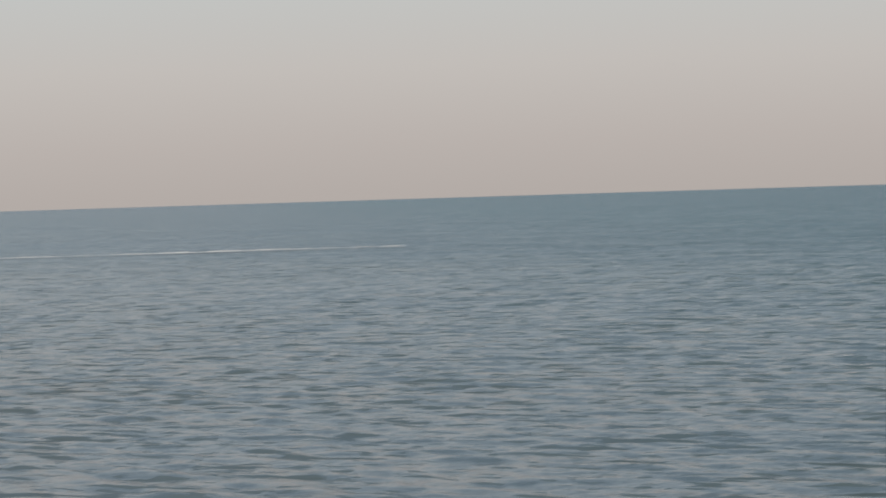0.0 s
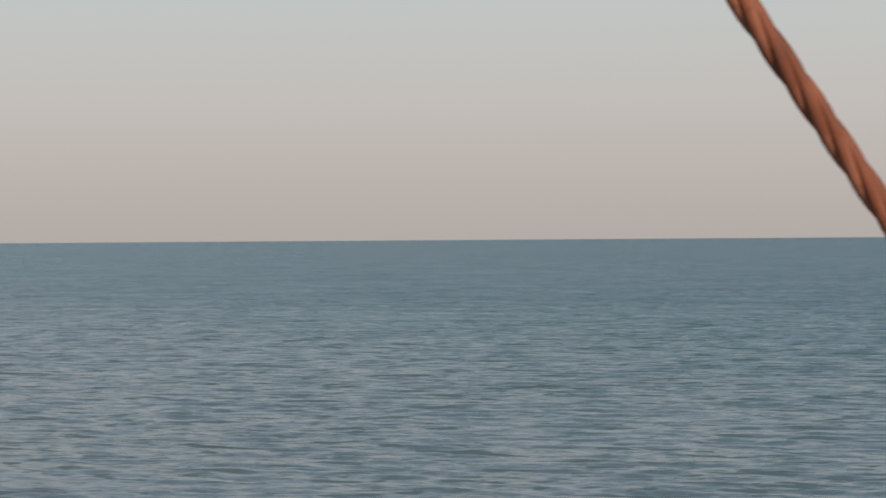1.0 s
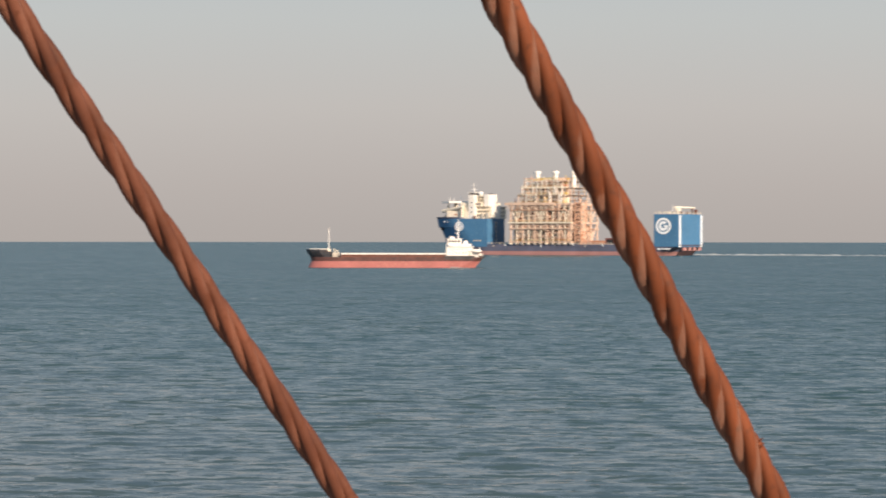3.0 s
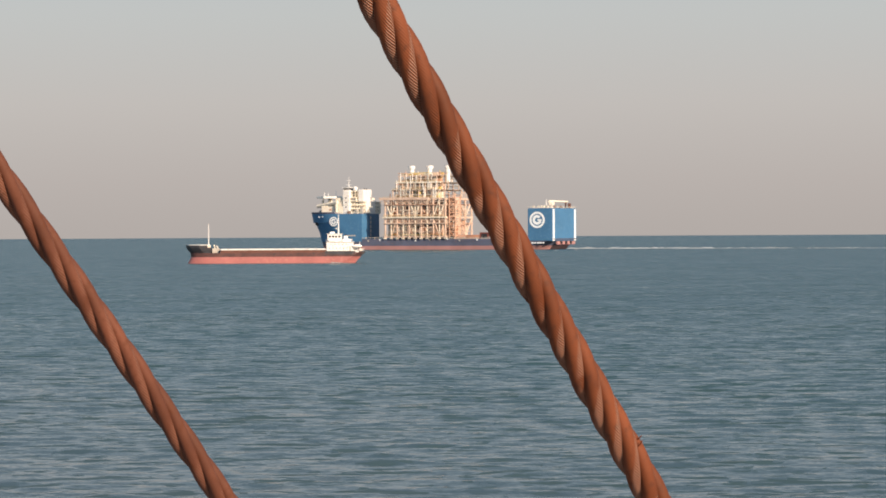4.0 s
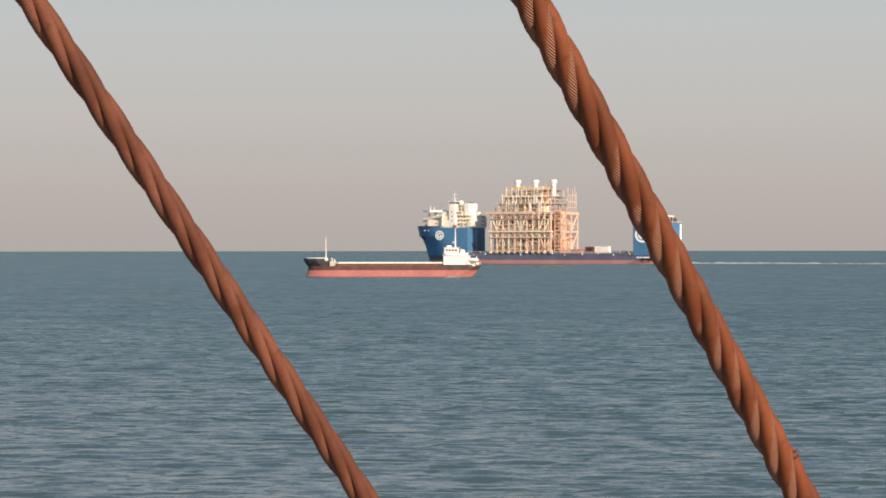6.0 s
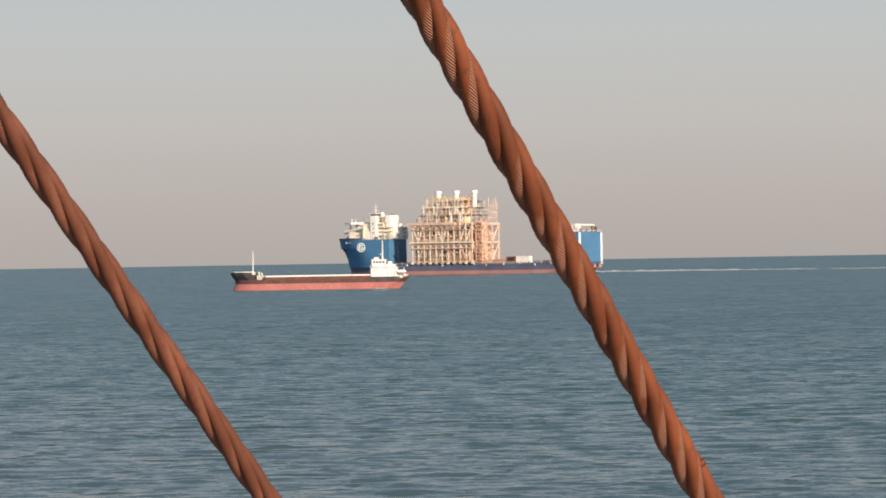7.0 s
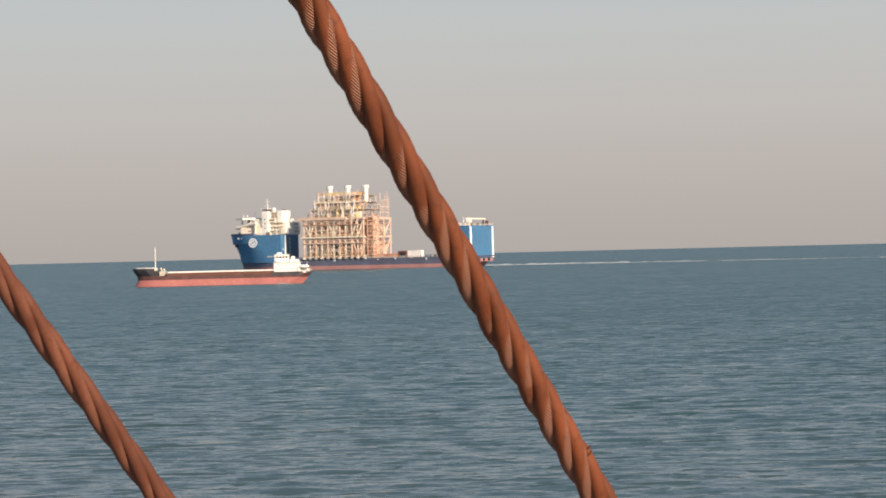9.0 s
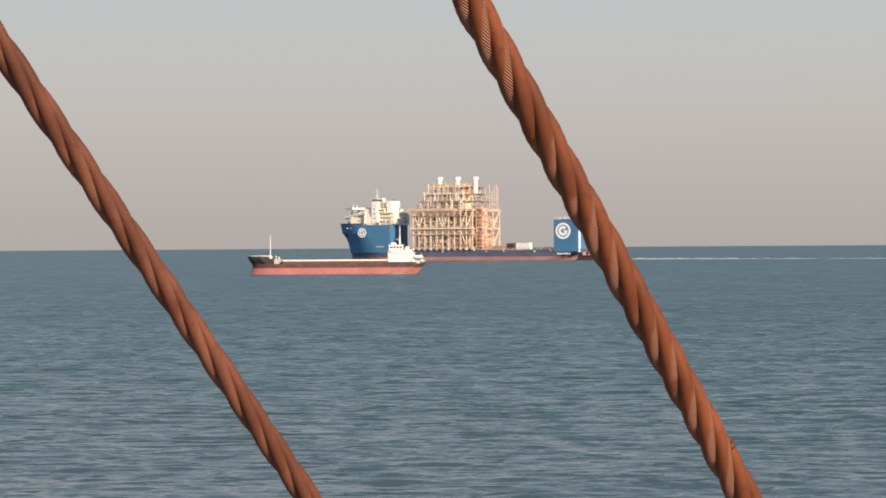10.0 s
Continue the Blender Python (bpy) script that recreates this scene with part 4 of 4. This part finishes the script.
        if i % 3 == 0:
            part("roof_unit", boxed(x, x + rng.uniform(1.5, 4), y, y + 2, z, z + h * 0.6, 0.08), mt, root)
        elif i % 3 == 1:
            part("vent_pipe", rodded((x, y, z), (x, y, z + h), rng.uniform(0.15, 0.3), n=6), mt, root)
        else:
            part("roof_pipe", rodded((x - 4, y, z + h * 0.5), (x + 4, y, z + h * 0.5), 0.25, n=6), mt, root)
    for x in (75.5, 89.3, 103.0):
        st = part("exhaust_stack", rod(rodded((x, -1, 46.6), (x, -1, 56.2), 1.7, n=16), (x, -1, 56.2), (x, -1, 58.2), 2.4, n=16), M_WHITE, root, "white exhaust stack")
        part("stack_collar", rodded((x, -1, 53.4), (x, -1, 53.8), 2.2, n=16), M_GREY, st)
    # small steelwork, cable trays and pipe runs over the two open faces
    for i in range(150):
        mt = rng.choice((M_STEEL, M_CREAM, M_PIPE, M_ORANGE, M_GREY, M_BROWN, M_STEEL))
        z = rng.uniform(base + 0.5, 47)
        back = 0 if z < 34 else 4.5
        r = rng.uniform(0.12, 0.32)
        aft = rng.random() < 0.35
        u = rng.uniform(0, 1)
        kind = rng.random()
        n = rng.uniform(2, 8)
        if aft:
            y, x = Y0 + 2 + u * (Y1 - Y0 - 10), X1 + 0.3 - back
            ends = ((x, y, z), (x, y + n, z)) if kind < 0.5 else ((x, y, z), (x, y, min(z + n, 50)))
        else:
            x, y = X0 + 3 + u * (X1 - X0 - 14), Y0 - 0.4 + back
            ends = ((x, y, z), (x + n, y, z)) if kind < 0.5 else ((x, y, z), (x, y, min(z + n, 50)))
        part("cable_tray" if kind < 0.5 else "stanchion", rodded(*ends, r, n=6), mt, root)
    for i in range(40):
        x, y, z = rng.uniform(X0 + 2, X1 - 5), Y0 + rng.uniform(0.8, 2.5), rng.choice((base + 0.2, 12.7, 18.5, 22.8, 27.1, 31.1))
        w, h = rng.uniform(1.2, 4), rng.uniform(1.0, 2.8)
        part("cabinet", boxed(x, x + w, y, y + 1.5, z, z + h, 0.05), rng.choice((M_CREAM, M_GREY, M_ORANGE, M_STEEL, M_BROWN)), root)
    # stair tower on the aft face
    tower_x, tower_y = X1 + 1.6, Y0 + 3
    for dx in (0, 4.5):
        for dy in (0, 9):
            part("tower_post", rodded((tower_x + dx, tower_y + dy, base - 2.0), (tower_x + dx, tower_y + dy, 38), 0.35), M_SALMON, root)
    for i in range(11):
        z = base + i * 2.6
        part("tower_landing", boxed(tower_x - 0.3, tower_x + 4.8, tower_y - 0.3, tower_y + 9.3, z, z + 0.6), M_SALMON, root)
        part("stair_flight", rodded((tower_x + 5.0, tower_y + (0 if i % 2 else 9), z), (tower_x + 5.0, tower_y + (9 if i % 2 else 0), z + 2.6), 0.16), M_SALMON, root)
        part("stair_flight", rodded((tower_x + (0 if i % 2 else 4.5), tower_y - 0.2, z), (tower_x + (4.5 if i % 2 else 0), tower_y - 0.2, z + 2.6), 0.15), M_SALMON, root)
    for y, h in ((6, 53), (10, 48), (14, 52), (18, 53.5), (20.5, 50)):
        part("vent_mast", rodded((X1 - 0.5, y, 35.5), (X1 - 0.5, y, h), 0.28), M_STEEL, root)
    for z in (39, 43, 47.5):
        part("mast_tie", rodded((X1 - 0.5, 6, z), (X1 - 0.5, 20.5, z), 0.2), M_STEEL, root)
    return tagged(root, "beige steel process plant module with three white stacks", "plant module")


def strip(name, length, w0, w1, crest, label, seed, mat):
    """A ragged pale ribbon along +x: foam, and a reflection drawn the same way."""
    rng = random.Random(seed)
    bm = bmesh.new()
    prev = None
    n = int(length / 2.5)
    for i in range(n + 1):
        u = i / n
        w = (w0 + (w1 - w0) * u) * rng.uniform(0.5, 1.2)
        c = rng.uniform(-0.4, 0.4)
        cur = (bm.verts.new((u * length, c - w / 2, 0)), bm.verts.new((u * length, c, crest * rng.uniform(0.3, 1.2) * (1.15 - u) ** 2)), bm.verts.new((u * length, c + w / 2, 0)))
        if prev:
            bm.faces.new((prev[0], cur[0], cur[1], prev[1]))
            bm.faces.new((prev[1], cur[1], cur[2], prev[2]))
        prev = cur
    return tagged(part(name, bm, mat), label, "foam", kind="stuff")


def container(length, height, mat, label, dark_panel=False):
    """A steel cargo box with ribbed sides, its foot at the origin."""
    root = new("cargo_container")
    bm = boxed(0, length, 0, 6, 0.3, height - 0.2)
    n = int(length / 0.55)
    for i in range(n):
        x = 0.2 + (length - 0.6) * i / n
        box(bm, x, x + 0.28, -0.12, 0.02, 0.4, height - 0.3)
    part("body", bm, mat, root)
    for x in (-0.05, length - 0.3):
        for y in (-0.15, 5.8):
            part("corner_post", boxed(x, x + 0.35, y, y + 0.35, 0, height), mat, root)
    part("roof", boxed(0, length, -0.1, 6.1, height - 0.2, height, 0.05), mat, root)
    part("floor_frame", boxed(0, length, -0.1, 6.1, 0, 0.3), M_GREY, root)
    part("door", boxed(length, length + 0.1, 0.6, 5.4, 0.4, height - 0.4), mat, root)
    if dark_panel:
        # the body is solid: a dark panel paints the shade of an open side
        part("dark_panel", boxed(1.2, length - 1.4, -0.2, -0.1, 0.5, height - 0.9), M_DARK, root, "dark panel in place of an open side's shade")
    return tagged(root, label, "container", group="boxes on the open deck")


small_ship = coaster()
boxes = [(x, container(l, h, mt, lb, op)) for x, l, h, mt, lb, op in (
    (115.0, 8.0, 2.6, M_SALMON, "faded salmon steel box on the open ship deck", False),
    (123.5, 10.0, 2.7, M_ORANGE, "orange-red ribbed steel container on the ship deck", False),
    (134.0, 6.8, 4.4, M_DARKRED, "dull red steel container with a dark panel as open side", True),
    (141.2, 10.0, 4.6, M_WHITE, "white ribbed steel container on the ship deck", False),
    (160.0, 3.0, 1.6, M_GREY, "low grey steel box on the ship deck", False),
    (166.0, 4.5, 1.4, M_BROWN, "low rust-brown steel box on the ship deck", False))]
big_ship = heavy_ship()
module = plant_module()
wake = strip("wake", 620, 24, 18, 0.8, "thin white wake trailing on the sea", 1, M_FOAM_REFLECT)
streak = strip("foam_streak", 330, 6, 7, 0.22, "thin white line of foam on the open sea", 2, M_THIN_FOAM)
# deckhouse reflection, drawn as a pale ribbon lying on the water
house_reflection = strip("house_reflection", 9, 3, 2, 0.35, "pale ribbon drawn as the deckhouse's reflection under the stern", 5, M_FOAM_REFLECT)


def at_bearing(bearing, distance, z=0.0):
    return Vector((math.sin(bearing) * distance, math.cos(bearing) * distance, z))


# coaster at anchor: bow to the left of the view, nearly broadside
small_ship.matrix_basis = Matrix.Translation(at_bearing(-0.1000, 1058)) @ pose(0, 0, 0, 0, 0, math.degrees(0.0645) - 3)
house_reflection.matrix_basis = small_ship.matrix_basis @ pose(61, -7.5, 0.05)

# heavy-lift ship: its stern swung 27 degrees nearer, moving bow first
HEADING = -27.3 + math.degrees(0.0601)
TURN = pose(0, 0, 0, 0, 0, HEADING)
AFT = TURN.to_3x3() @ Vector((1, 0, 0))
BOW_END = at_bearing(-0.0613, 1799)
SPEED = 4.3


def ship_rows(start):
    return [(i * 0.5, Matrix.Translation(BOW_END + AFT * (SPEED * (10 - i * 0.5) + start)) @ TURN) for i in range(21)]


streak.matrix_basis = Matrix.Translation(at_bearing(-0.5899, 621) + Vector((0, 0, 0.3))) @ pose(0, 0, 0, 0, 0, math.degrees(0.5899) + 180)


def motions():
    walk(big_ship, ship_rows(0))
    walk(module, ship_rows(0))
    for x, ob in boxes:
        walk(ob, [(t, m @ pose(x, -18, 7.304)) for t, m in ship_rows(0)])
    walk(wake, [(t, Matrix.Translation((0, 0, 0.3)) @ m) for t, m in ship_rows(193)])
    walk(water, [(i * 0.5, pose(-0.5 * i * 0.5, -0.9 * i * 0.5, 0)) for i in range(21)])


motions()
